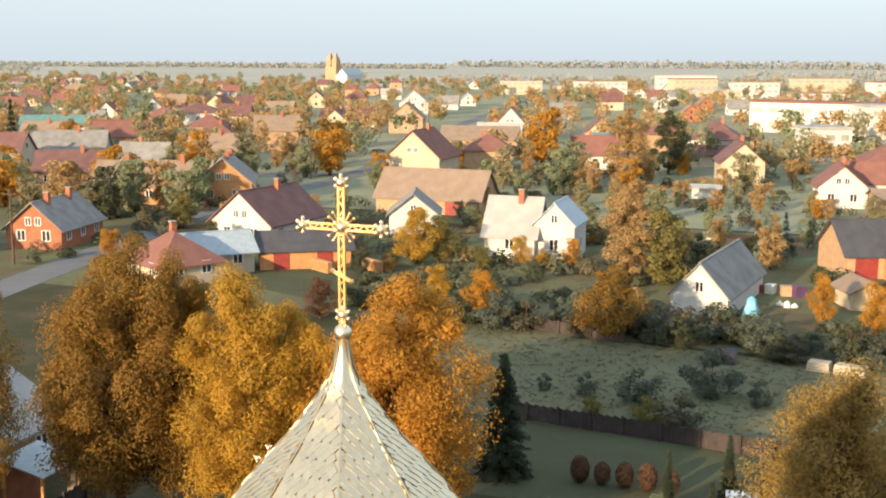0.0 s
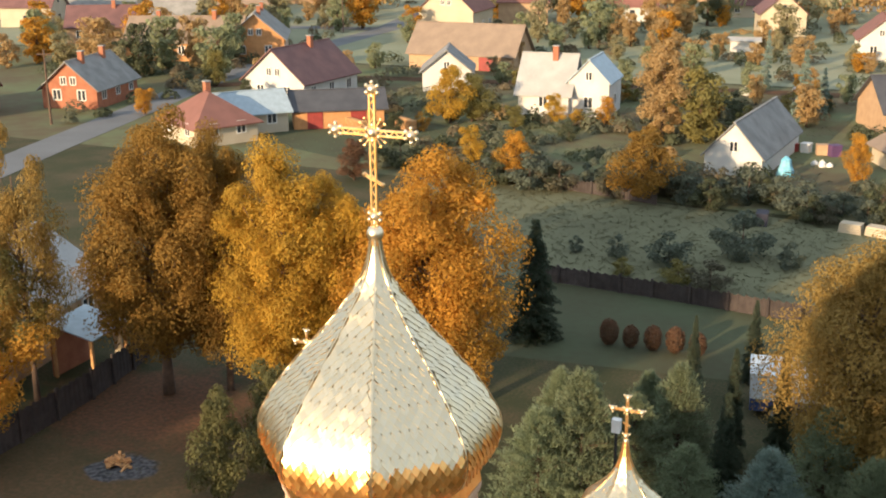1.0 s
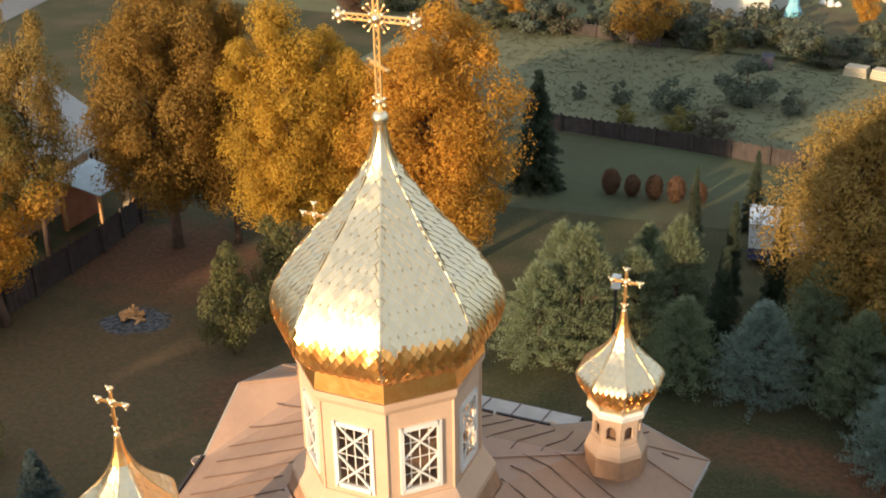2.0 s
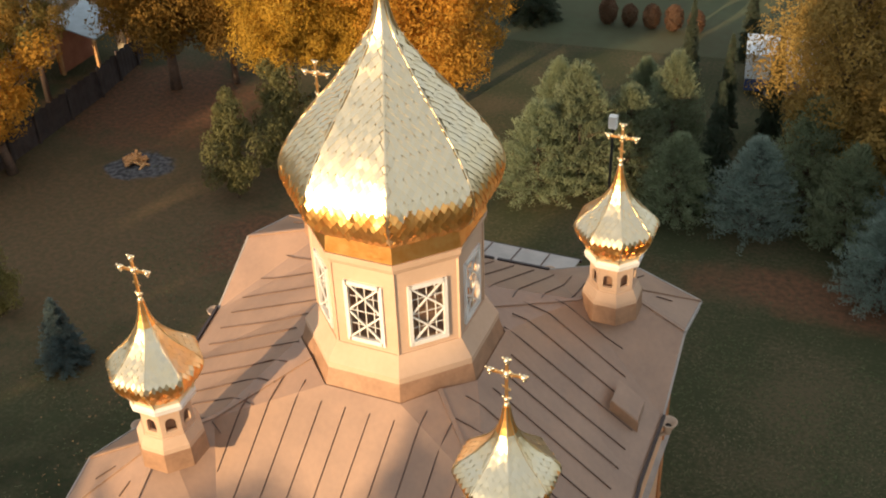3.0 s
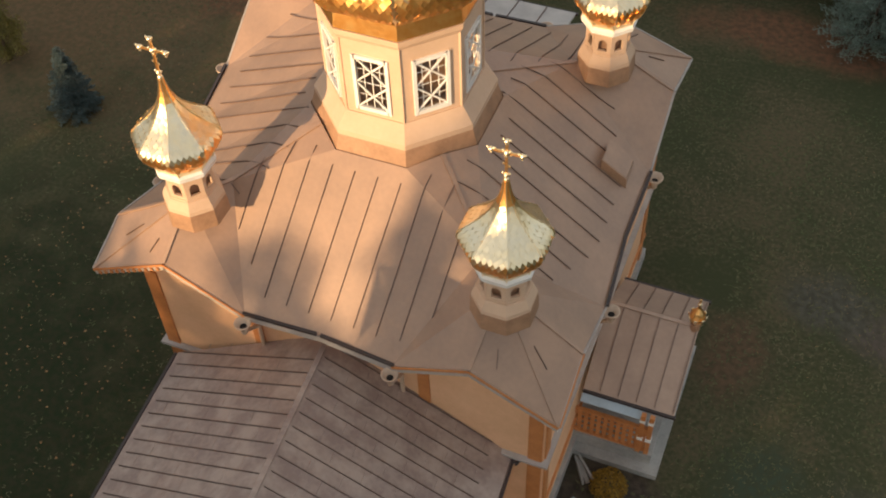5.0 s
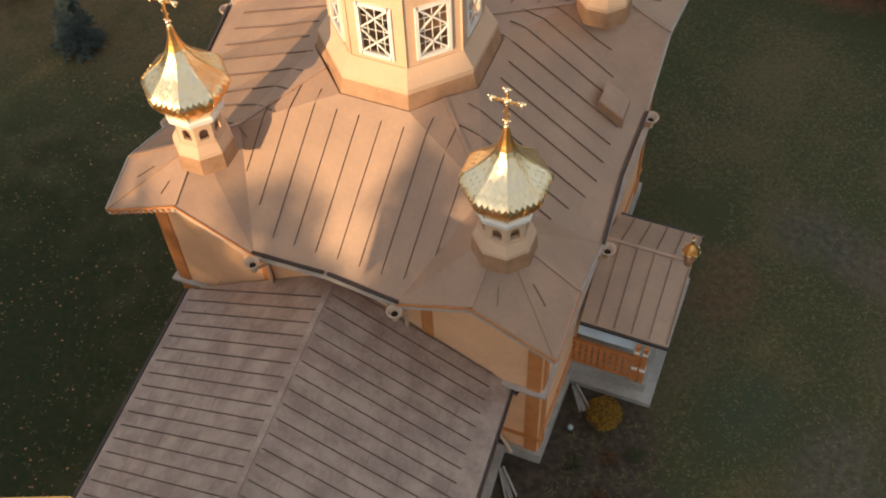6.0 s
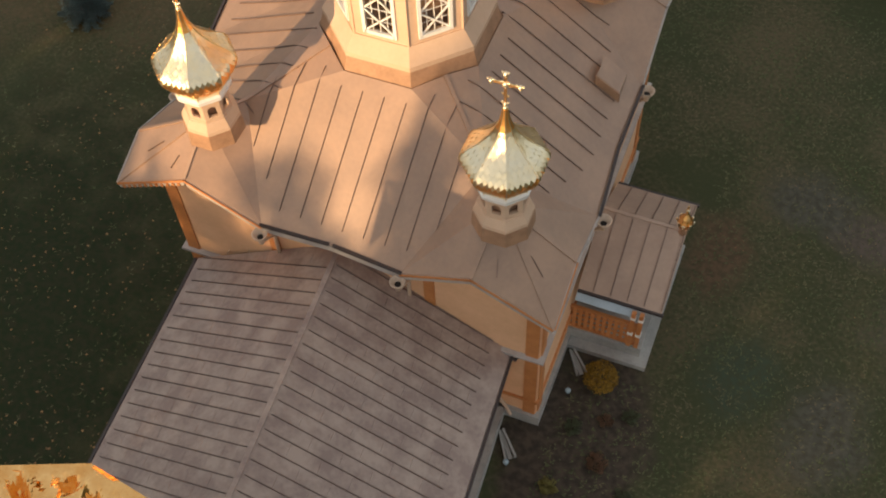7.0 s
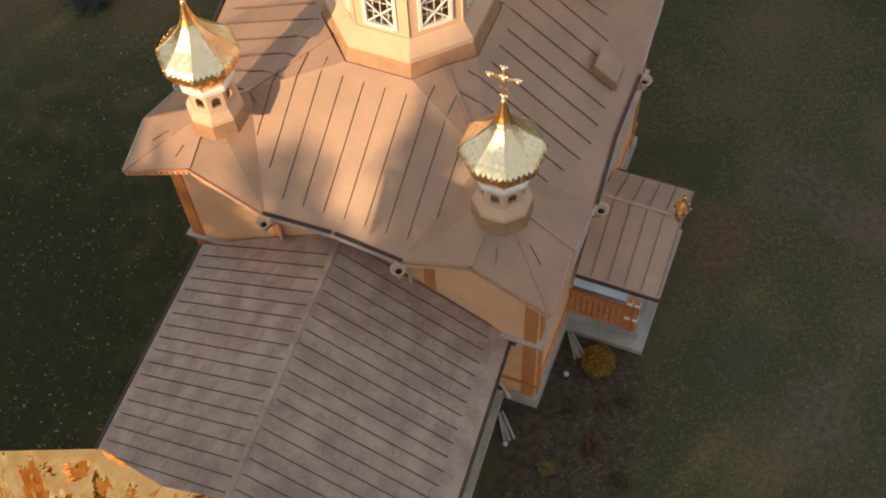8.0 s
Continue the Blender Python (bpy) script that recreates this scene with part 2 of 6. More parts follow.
for k, p in enumerate(eave):
    q = eave[(k + 1) % len(eave)]
    p, q = Vector(p), Vector(q)
    low = Vector((0, 0, 0.11))
    part("fascia", Geo().beam(p - low, q - low, 0.05, 0.17), FASCIA, nave_roof)
    part("soffit", Geo().slab([p - low * 1.6, q - low * 1.6, inward(q), inward(p)], 0.03), WHITE, nave_roof)
    out = Vector((p.x + q.x, p.y + q.y, 0)) * 0.5
    out = Vector((0, math.copysign(1, out.y), 0)) if abs(p.y - q.y) < 0.01 else Vector((math.copysign(1, out.x), 0, 0))
    if k in gutters:
        part("gutter", Geo().beam(p + out * 0.05 + Vector((0, 0, 0.03)), q + out * 0.045 + Vector((0, 0, 0.03)), 0.07, 0.07), GUTTER, nave_roof)
    else:
        part("verge_trim", Geo().beam(p + out * 0.035 - Vector((0, 0, 0.03)), q + out * 0.035 - Vector((0, 0, 0.03)), 0.03, 0.06), ORANGE if p.y < -4 else FASCIA, nave_roof)
        for j in range(1, 12) if k == 0 else ():
            w = lerp(p, q, j / 12)
            part("dentil", Geo().box(w.x - 0.035, w.x + 0.035, w.y - 0.06, w.y - 0.01, w.z - 0.18, w.z - 0.1), ORANGE, nave_roof)

# standing seams, laid on the roof's planes
def roof_z(x, y):
    best = None
    for p in planes:
        for i in range(1, len(p) - 1):
            (ax, ay, az), (bx, by, bz), (cx, cy, cz) = p[0], p[i], p[i + 1]
            d = (by - cy) * (ax - cx) + (cx - bx) * (ay - cy)
            if abs(d) < 1e-9:
                continue
            u, v = ((by - cy) * (x - cx) + (cx - bx) * (y - cy)) / d, ((cy - ay) * (x - cx) + (ax - cx) * (y - cy)) / d
            if min(u, v, 1 - u - v) > -1e-3:
                z = u * az + v * bz + (1 - u - v) * cz
                best = z if best is None else max(best, z)
    return best


def seam(x0, y0, x1, y1, w=0.011):
    pts = [(x0 + (x1 - x0) * k / 8, y0 + (y1 - y0) * k / 8) for k in range(9)]
    pts = [Vector((x, y, z + 0.024)) for x, y in pts if (z := roof_z(x, y)) is not None]
    g = Geo()
    for a, b in zip(pts, pts[1:]):
        g.beam(a, b, w, 0.03)
    if g.v:
        part("seam", g, SEAM, nave_roof)


# the sheets were laid a few degrees askew: front, north side, then the two others
for k in range(-5, 5):
    xb = 0.03 + 0.54 * k
    yb = -4.7 + max(0.0, abs(xb) - 1.6) * 0.88
    yt = -max(1.95 if k != -3 else 1.6, abs(xb + 0.27) * 1.0)
    seam(xb + 0.1 * (yt + 4.68), yt, xb + 0.1 * (yb + 4.68), yb)
for k in range(-5, 5):
    yo = 0.44 + 0.56 * k
    xb = 4.9 - max(0.0, abs(yo) - 1.0) * 0.42
    xt = max(1.95, abs(yo - 0.1) * 1.0)
    seam(xt, yo + 0.02 * (xt - 4.8), xb, yo + 0.02 * (xb - 4.8))
for k in range(-6, 7):
    n = 0.55 * k + 0.1
    a, b = max(2.1, abs(n) * 1.06 + 0.05), EB - 0.5 - max(0.0, abs(n) - 1.6) * 0.63
    if b - a > 0.4 and abs(n) < 3.1:
        seam(n, a, n, b)
    n = 0.55 * k - 0.1
    a, b = max(2.0, abs(n) * 0.95 + 0.05), 5.5 - max(0.0, abs(n) - 1.8) * 0.9
    if b - a > 0.4 and abs(n) < 3.1:
        seam(-a, n - 0.35, -b, n + 0.5)
for (sx, sy), c in corners.items():
    for a, b, f in (("ax", "tip", 0.62), ("tip", "ay", 0.5)):
        m = lerp(c[a], c[b], 0.3)
        p, q = lerp(c["C"], m, f), lerp(c["C"], m, f + 0.2)
        seam(p.x, p.y, q.x, q.y)

# low altar annex behind the nave, under a grey sheet roof
annex = part("annex_roof", Geo().hexa([(-1.7, 5.4, 6.9), (1.7, 5.4, 6.9), (1.7, 7.85, 6.4), (-1.7, 7.85, 6.4)], [(-1.7, 5.4, 6.96), (1.7, 5.4, 6.96), (1.7, 7.85, 6.46), (-1.7, 7.85, 6.46)]), FASCIA, church, "grey sheet-metal lean-to roof over the altar annex")
for x in (-0.85, 0.0, 0.85):
    part("seam", Geo().beam((x, 5.45, 6.97), (x, 7.8, 6.49), 0.016, 0.036), SEAM, annex)
part("gutter", Geo().beam((-1.75, 7.88, 6.4), (1.75, 7.88, 6.4), 0.08, 0.08), GUTTER, annex)
part("annex_wall", Geo().box(-1.5, 1.5, 5.12, 7.6, 0.0, 6.4), PLASTER_LOW, church)

# roof hatch on the shaded side
HATCH = [(4.38, 1.08), (4.98, 1.1), (4.98, 1.72), (4.38, 1.7)]
hatch = part("roof_hatch", Geo().hexa([(x, y, roof_z(x, y) - 0.1) for x, y in HATCH], [(x, y, roof_z(x, y) + 0.3) for x, y in HATCH]), ROOF, church, "small sheet-metal roof hatch box")
part("hatch_front", Geo().hexa([(4.36, 1.05, roof_z(4.36, 1.05) - 0.05), (5.0, 1.07, roof_z(5.0, 1.07) - 0.05), (5.0, 1.1, roof_z(5.0, 1.1) - 0.05), (4.36, 1.08, roof_z(4.36, 1.08) - 0.05)],
                               [(4.36, 1.05, roof_z(4.36, 1.05) + 0.29), (5.0, 1.07, roof_z(5.0, 1.07) + 0.29), (5.0, 1.1, roof_z(5.0, 1.1) + 0.29), (4.36, 1.08, roof_z(4.36, 1.08) + 0.29)]), FLASHING, hatch)

# walls
def wall_slab(name, outline, axis, pos, thick, material):
    put = (lambda u, z, d: (u, d, z)) if axis == "y" else (lambda u, z, d: (d, u, z))
    g = Geo().hexa([put(u, z, pos) for u, z in outline], [put(u, z, pos + thick) for u, z in outline])
    return part(name, clean(g.mesh(name, material)), material, church)


def wall_top(k):
    return [(WX, 6.4 + k), (3.5, 7.05 + k), (1.8, 6.5 + k), (0, 6.7 + k), (-1.8, 6.5 + k), (-3.5, 7.05 + k), (-WX, 6.4 + k)]


wall_slab("nave_wall", [(-WX, 0), (WX, 0), (WX, 6.0), (3.4, 7.03), (1.62, 6.28), (0, 6.6), (-1.95, 6.45), (-3.8, 7.46), (-WX, 6.43)], "y", WF, 0.35, PLASTER_LOW)
wall_slab("nave_wall", [(-WX, 0), (WX, 0), *wall_top(rise(EB))], "y", WB - 0.35, 0.35, PLASTER_LOW)
for s in (1, -1):
    wall_slab("nave_wall", [(WF + 0.36, 0), (WB - 0.36, 0), (WB - 0.36, 6.8), (0, 6.6), (WF + 0.36, 6.4)], "x", s * (WX - 0.35), 0.35 * s, PLASTER_LOW)
for sx in (1, -1):
    for y, sy in ((WF, -1), (WB, 1)):
        part("corner_board", Geo().box(sx * WX - 0.17 - 0.2 * sx, sx * WX + 0.17 - 0.2 * sx, y - 0.04, y + 0.04, 0.3, 6.0 if sx > 0 and sy < 0 else 6.4), ORANGE, church)
        part("corner_board", Geo().box(sx * WX - 0.04, sx * WX + 0.04, y - 0.17 - 0.25 * sy, y + 0.17 - 0.25 * sy, 0.3, 6.0 if sx > 0 and sy < 0 else 6.4), ORANGE, church)
    part("corner_board", Geo().box(sx * 2.1 - 0.14, sx * 2.1 + 0.14, WF - 0.035, WF + 0.03, 0.3, 6.42), ORANGE, church)
# ledge between the two storeys and the plinth
for z, d, t, material, name in ((3.6, 0.14, 0.08, FASCIA, "ledge"), (0.45, 0.12, 0.45, CONCRETE, "plinth"), (1.2, 0.06, 0.1, ORANGE, "rail_board")):
    part(name, Geo().box(-WX - d, WX + d, WF - d, WF, z - t, z), material, church)
    part(name, Geo().box(-WX - d, WX + d, WB, WB + d, z - t, z), material, church)
    for s in (1, -1):
        part(name, Geo().box(min(s * WX, s * (WX + d)), max(s * WX, s * (WX + d)), WF, WB, z - t, z), material, church)

# rainwater hoppers and pipes under the valleys
def hopper(x, y, z, ox, oy, foot):
    g = Geo().lathe([(0.07, -0.36), (0.09, -0.22), (0.19, -0.04), (0.2, 0.0), (0.17, 0.0), (0.06, -0.16)], 12, 0, (x + ox * 0.16, y + oy * 0.16, z - 0.1), caps=False)
    h = part("rain_hopper", g, TAN, church, "tan funnel-shaped rainwater hopper", True)
    # dark plug: the shade down the funnel is put into its colour
    part("hopper_throat", Geo().lathe([(0.055, -0.2), (0.12, -0.13)], 12, 0, (x + ox * 0.16, y + oy * 0.16, z - 0.1)), DARK, h)
    g = Geo()
    p = [Vector((x + ox * 0.16, y + oy * 0.16, z - 0.42)), Vector((x - ox * 0.38, y - oy * 0.38, z - 0.85)), Vector((x - ox * 0.38, y - oy * 0.38, foot))]
    for a, b in zip(p, p[1:]):
        g.tube(a, b, 0.05, 0.05)
    part("downpipe", g, TAN, h)


for c in corners.values():
    sx, sy = math.copysign(1, c["tip"][0]), math.copysign(1, c["tip"][1])
    hopper(c["gx"][0], c["gx"][1], c["gx"][2], 0, sy, 4.3)
    hopper(c["gy"][0], c["gy"][1], c["gy"][2], sx, 0, 4.3)

# ---- drum ----
AP = 1.6                                  # from the axis to a face
SIDE = 2 * AP * math.tan(radians(22.5))
drum = part("drum_core_floor", Geo().lathe([(1.55, 10.0), (1.55, 10.1)]), FLASHING, church, "dark boarding inside the drum")


def facet(k, u, v, d, ap=AP):
    """A point on drum face k: u along it, v its height, d out of it."""
    a = radians(45 * k)
    return Vector(((ap + d) * math.cos(a) - u * math.sin(a), (ap + d) * math.sin(a) + u * math.cos(a), v))


def plate(g, k, u0, u1, v0, v1, d0, d1):
    return g.hexa([facet(k, u, v, d0) for u, v in ((u0, v0), (u1, v0), (u1, v1), (u0, v1))], [facet(k, u, v, d1) for u, v in ((u0, v0), (u1, v0), (u1, v1), (u0, v1))])


W2, V0, V1 = 0.36, 10.42, 11.76
for k in range(8):
    g, s = Geo(), SIDE / 2
    for u0, u1, v0, v1 in ((-s, -W2, 9.6, 12.42), (W2, s, 9.6, 12.42), (-W2, W2, 9.6, V0), (-W2, W2, V1, 12.42)):
        plate(g, k, u0, u1, v0, v1, -0.12, 0)
    part("drum_wall", clean(g.mesh("drum_wall", PLASTER)), PLASTER, church)
    g = Geo()
    for u0, u1, v0, v1 in ((-W2 - 0.05, -W2 + 0.03, V0 - 0.06, V1 + 0.06), (W2 - 0.03, W2 + 0.05, V0 - 0.06, V1 + 0.06), (-W2, W2, V0 - 0.06, V0 + 0.03), (-W2, W2, V1 - 0.03, V1 + 0.06)):
        plate(g, k, u0, u1, v0, v1, -0.02, 0.05)
    win = part("drum_window", clean(g.mesh("drum_window", WHITE)), WHITE, church, "white-framed drum window with crossed glazing bars")
    mid = (V0 + V1) / 2
    for v0, v1 in ((V0, mid), (mid, V1)):
        for a, b in ((-1, 1), (1, -1)):
            part("glazing_bar", Geo().beam(facet(k, a * W2, v0, 0.0), facet(k, b * W2, v1, 0.0), 0.035, 0.035), WHITE, win)
    for v in (mid,):
        part("glazing_bar", Geo().beam(facet(k, -W2, v, -0.025), facet(k, W2, v, -0.025), 0.016, 0.016), WHITE, win)
    for u in (-0.18, 0.0, 0.18):
        part("muntin", Geo().beam(facet(k, u, V0, -0.035), facet(k, u, V1, -0.035), 0.018, 0.014), WHITE, win)
    for v in (V0 + 0.33, V1 - 0.33):
        part("muntin", Geo().beam(facet(k, -W2, v, -0.035), facet(k, W2, v, -0.035), 0.014, 0.014), WHITE, win)
    pane = part("pane", Geo().poly(*(facet(k, u, v, -0.05) for u, v in ((-W2, V0), (W2, V0), (W2, V1), (-W2, V1)))), GLASS, win)
    pane.visible_shadow = False
R8 = 1 / math.cos(radians(22.5))
for k in range(8):
    def ring_piece(r0, z0, r1, z1, t):
        a, b = radians(45 * k - 22.5), radians(45 * k + 22.5)
        pts = [(r0, z0, a), (r0, z0, b), (r1, z1, b), (r1, z1, a)]
        return Geo().hexa([((r - t) * R8 * math.cos(w), (r - t) * R8 * math.sin(w), z) for r, z, w in pts], [(r * R8 * math.cos(w), r * R8 * math.sin(w), z) for r, z, w in pts])

    part("drum_skirt", ring_piece(1.9, 9.86, 1.63, 10.22, 0.06), PLASTER, church)
    part("drum_skirt_face", ring_piece(1.9, 9.72, 1.9, 9.86, 0.06), PLASTER, church)
    part("flashing", ring_piece(2.05, 9.12, 1.9, 9.72, 0.04), FLASHING, church)
    part("drum_cornice", ring_piece(1.62, 12.18, 1.68, 12.3, 0.1), PLASTER, church)
    part("drum_cornice", ring_piece(1.68, 12.3, 1.7, 12.44, 0.12), PLASTER, church)
    part("corner_bead", Geo().beam((AP * R8 * math.cos(radians(45 * k + 22.5)), AP * R8 * math.sin(radians(45 * k + 22.5)), 9.7), (AP * R8 * math.cos(radians(45 * k + 22.5)), AP * R8 * math.sin(radians(45 * k + 22.5)), 12.3), 0.05, 0.05), PLASTER, church)

# ---- main dome ----
PROF = [(1.69, 12.46), (1.65, 12.82), (1.69, 12.9), (1.8, 12.99), (1.92, 13.13), (1.99, 13.32), (2.02, 13.54), (2.0, 13.76), (1.9, 14.02), (1.7, 14.37), (1.41, 14.78), (1.11, 15.15), (0.79, 15.54), (0.5, 15.96), (0.32, 16.24), (0.2, 16.5), (0.12, 16.8), (0.085, 17.05)]   # to the face's middle


def smooth(prof, n):
    """A finer profile through the same points."""
    out = []
    for i in range(len(prof) - 1):
        p0, p1, p2, p3 = (Vector(prof[max(0, min(len(prof) - 1, j))]) for j in (i - 1, i, i + 1, i + 2))
        for k in range(n):
            t = k / n
            q = 0.5 * (2 * p1 + (p2 - p0) * t + (2 * p0 - 5 * p1 + 4 * p2 - p3) * t * t + (3 * p1 - p0 - 3 * p2 + p3) * t ** 3)
            out.append((q.x, q.y))
    return out + [tuple(prof[-1])]


PROF = PROF[:2] + smooth(PROF[2:], 3)
dome = part("dome", Geo().lathe([((r - 0.02) * R8, z) for r, z in PROF[2:]]), GOLD, church, "octagonal gilded onion dome of metal scales")
for k in range(8):
    a, b = radians(45 * k - 22.5), radians(45 * k + 22.5)
    (r0, z0), (r1, z1) = PROF[0], PROF[1]
    g = Geo().hexa([((r - 0.03) * R8 * math.cos(w), (r - 0.03) * R8 * math.sin(w), z) for r, z, w in ((r0, z0, a), (r0, z0, b), (r1, z1, b), (r1, z1, a))],
                   [(r * R8 * math.cos(w), r * R8 * math.sin(w), z) for r, z, w in ((r0, z0, a), (r0, z0, b), (r1, z1, b), (r1, z1, a))])
    # collar takes the gold with the warm reflection coloured in
    part("collar_panel", g, GOLD_REFLECTED, dome)
    g = Geo()
    for (r0, z0), (r1, z1) in zip(PROF[1:-1], PROF[2:]):
        g.beam((r0 * R8 * math.cos(b), r0 * R8 * math.sin(b), z0), (r1 * R8 * math.cos(b), r1 * R8 * math.sin(b), z1), 0.034, 0.034, (math.cos(b), math.sin(b), 0))
    part("rib", g, GOLD, dome)


def scale_rows(prof, pitch):
    """Points along a profile at even steps, with the outward normal and the half width of the face there."""
    out, left = [], 0.0
    for (r0, z0), (r1, z1) in zip(prof, prof[1:]):
        n = math.hypot(r1 - r0, z1 - z0)
        d = left
        while d < n:
            f = d / n
            out.append((r0 + (r1 - r0) * f, z0 + (z1 - z0) * f, (z1 - z0) / n, -(r1 - r0) / n))
            d += pitch
        left = d - n
    return out


def scale_mesh(w, h, t):
    """One lozenge-shaped shingle, its lower point proud of the surface: x along, y up the slope, z out."""
    low = [(0, -h, t), (w, 0, t * 0.6), (0, h, 0), (-w, 0, t * 0.6)]
    return [(x, y, z - 0.012) for x, y, z in low], low


def scales(prof, pitch, w, at, rng, tilt):
    """Shingle matrices for the eight faces of a dome: (face, matrix)."""
    out = []
    for row, (r, z, nr, nz) in enumerate(scale_rows(prof, pitch)):
        half = r * math.tan(radians(22.5))
        count = int(half * 2 / w)
        for k in range(8):
            a = radians(45 * k)
            for j in range(count + 1):
                u = (j - count / 2 + (0.5 if row % 2 else 0)) * w
                if abs(u) > half - w * 0.3:
                    continue
                across = Vector((-math.sin(a), math.cos(a), 0))
                n = Vector((nr * math.cos(a), nr * math.sin(a), nz))
                up = n.cross(across)
                o = Vector((at[0] + r * math.cos(a), at[1] + r * math.sin(a), at[2] + z)) + across * u
                m = Matrix((across, up, n)).transposed().to_4x4()
                m.translation = o
                out.append((k, m @ pose(0, 0, 0, rng.gauss(0, tilt), rng.gauss(0, tilt), rng.gauss(0, tilt))))
    return out


rng = random.Random(4)
low, high = scale_mesh(0.092, 0.13, 0.021)
one = Geo().hexa(low, high).mesh("scale", GOLD)
rest, rim, made = Geo(), Geo(), 0
for k, m in scales(PROF[2:-8], 0.1, 0.16, (0, 0, 0), rng, 1.5):
    # rows facing outwards or down: their warm reflection is painted as deeper gold
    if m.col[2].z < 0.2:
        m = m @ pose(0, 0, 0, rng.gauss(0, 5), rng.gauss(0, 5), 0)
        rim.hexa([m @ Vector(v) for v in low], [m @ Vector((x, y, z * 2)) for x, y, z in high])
    elif k in (6, 7) and made < 300:
        ob = new("scale", one)
        ob.parent, ob.matrix_local = dome, m
        made += 1
    else:
        rest.hexa([m @ Vector(v) for v in low], [m @ Vector(v) for v in high])
part("scale_cladding", rest, GOLD_JOINED, dome, "overlapping gilded metal scales", kind="stuff")
part("rim_band", rim, GOLD_REFLECTED, dome, "scales round the lower rim, warm reflection put into their gold", kind="stuff")


def cross_parts(holder, c, z0, h, w, fine=True, bold=1.0):
    """An open-work cross on a ball: c is the foot, h to the crossing, w half the arms."""
    x, y = c
    s = h / 1.74
    zc = z0 + h
    top = zc + 0.72 * s
    part("ball", Geo().ball((x, y, z0), 0.15 * s, 12, 8), GOLD_PALE, holder, smooth=True)
    mast = Geo()
    for d in (-1, 1):
        mast.beam((x + d * 0.045 * s, y, z0), (x + d * 0.045 * s, y, top), 0.026 * s * bold, 0.04 * s * bold, (0, 1, 0))
    n = 16
    for k in range(n):
        a, b = z0 + 0.2 * s + (top - z0 - 0.2 * s) * k / n, z0 + 0.2 * s + (top - z0 - 0.2 * s) * (k + 1) / n
        d = 1 if k % 2 else -1
        mast.beam((x + d * 0.045 * s, y, a), (x - d * 0.045 * s, y, b), 0.014 * s * bold, 0.02 * s * bold, (0, 1, 0))
    part("mast", mast, GOLD_SMOOTH, holder)
    arm = Geo()
    for d in (-1, 1):
        arm.beam((x - w, y, zc + d * 0.045 * s), (x + w, y, zc + d * 0.045 * s), 0.04 * s * bold, 0.026 * s * bold)
    for k in range(14):
        d = 1 if k % 2 else -1
        arm.beam((x - w + 2 * w * k / 14, y, zc + d * 0.045 * s), (x - w + 2 * w * (k + 1) / 14, y, zc - d * 0.045 * s), 0.02 * s * bold, 0.014 * s * bold)
    part("arm", arm, GOLD_SMOOTH, holder)
    foot = Geo().beam((x - 0.17 * s, y, z0 + 1.02 * s), (x + 0.17 * s, y, z0 + 0.86 * s), 0.03 * s * bold, 0.045 * s * bold)
    for d in (-1, 1):
        foot.ball((x + d * 0.17 * s, y, z0 + 0.94 * s - d * 0.08 * s), 0.045 * s, 8, 5)
    part("slanted_bar", foot, GOLD_SMOOTH, holder)
    for px, pz, r in ((x - w, zc, 0.08), (x + w, zc, 0.08), (x, top, 0.08), (x, z0 + 0.3 * s, 0.08), (x, zc, 0.09)):
        r *= 1 + (0.35 if fine else 0.85) * (bold - 1)
        g = Geo().ball((px, y, pz), r * s, 12, 8)
        part("orb", g, GOLD_PALE, holder, smooth=True)
        for k in range(6) if fine else range(0, 6, 2):
            a = radians(60 * k + 30)
            part("petal", Geo().ball((px + math.cos(a) * r * 1.35 * s, y, pz + math.sin(a) * r * 1.35 * s), r * 0.45 * s, 6, 4), GOLD_PALE, holder, smooth=True)
    for k in range(16) if fine else range(8):
        a = radians((22.5 if fine else 45) * k + 11)
        if min(abs(math.sin(a)), abs(math.cos(a))) < 0.2:
            continue
        p = Vector((x + math.cos(a) * 0.08 * s, y, zc + math.sin(a) * 0.08 * s))
        q = Vector((x + math.cos(a) * 0.27 * s, y, zc + math.sin(a) * 0.27 * s))
        part("ray", Geo().tube(p, q, 0.012 * s, 0.016 * s, 6).ball(q, 0.028 * s, 6, 4), GOLD_SMOOTH, holder)


cross = part("cross", Geo().lathe([(0.1, 16.95), (0.09, 17.05), (0.06, 17.1)], 10), GOLD_SMOOTH, church, "gilded open-work cross with sunburst and ball ends")
cross_parts(cross, (0, 0), 17.15, 1.74, 0.7, True, 1.2)

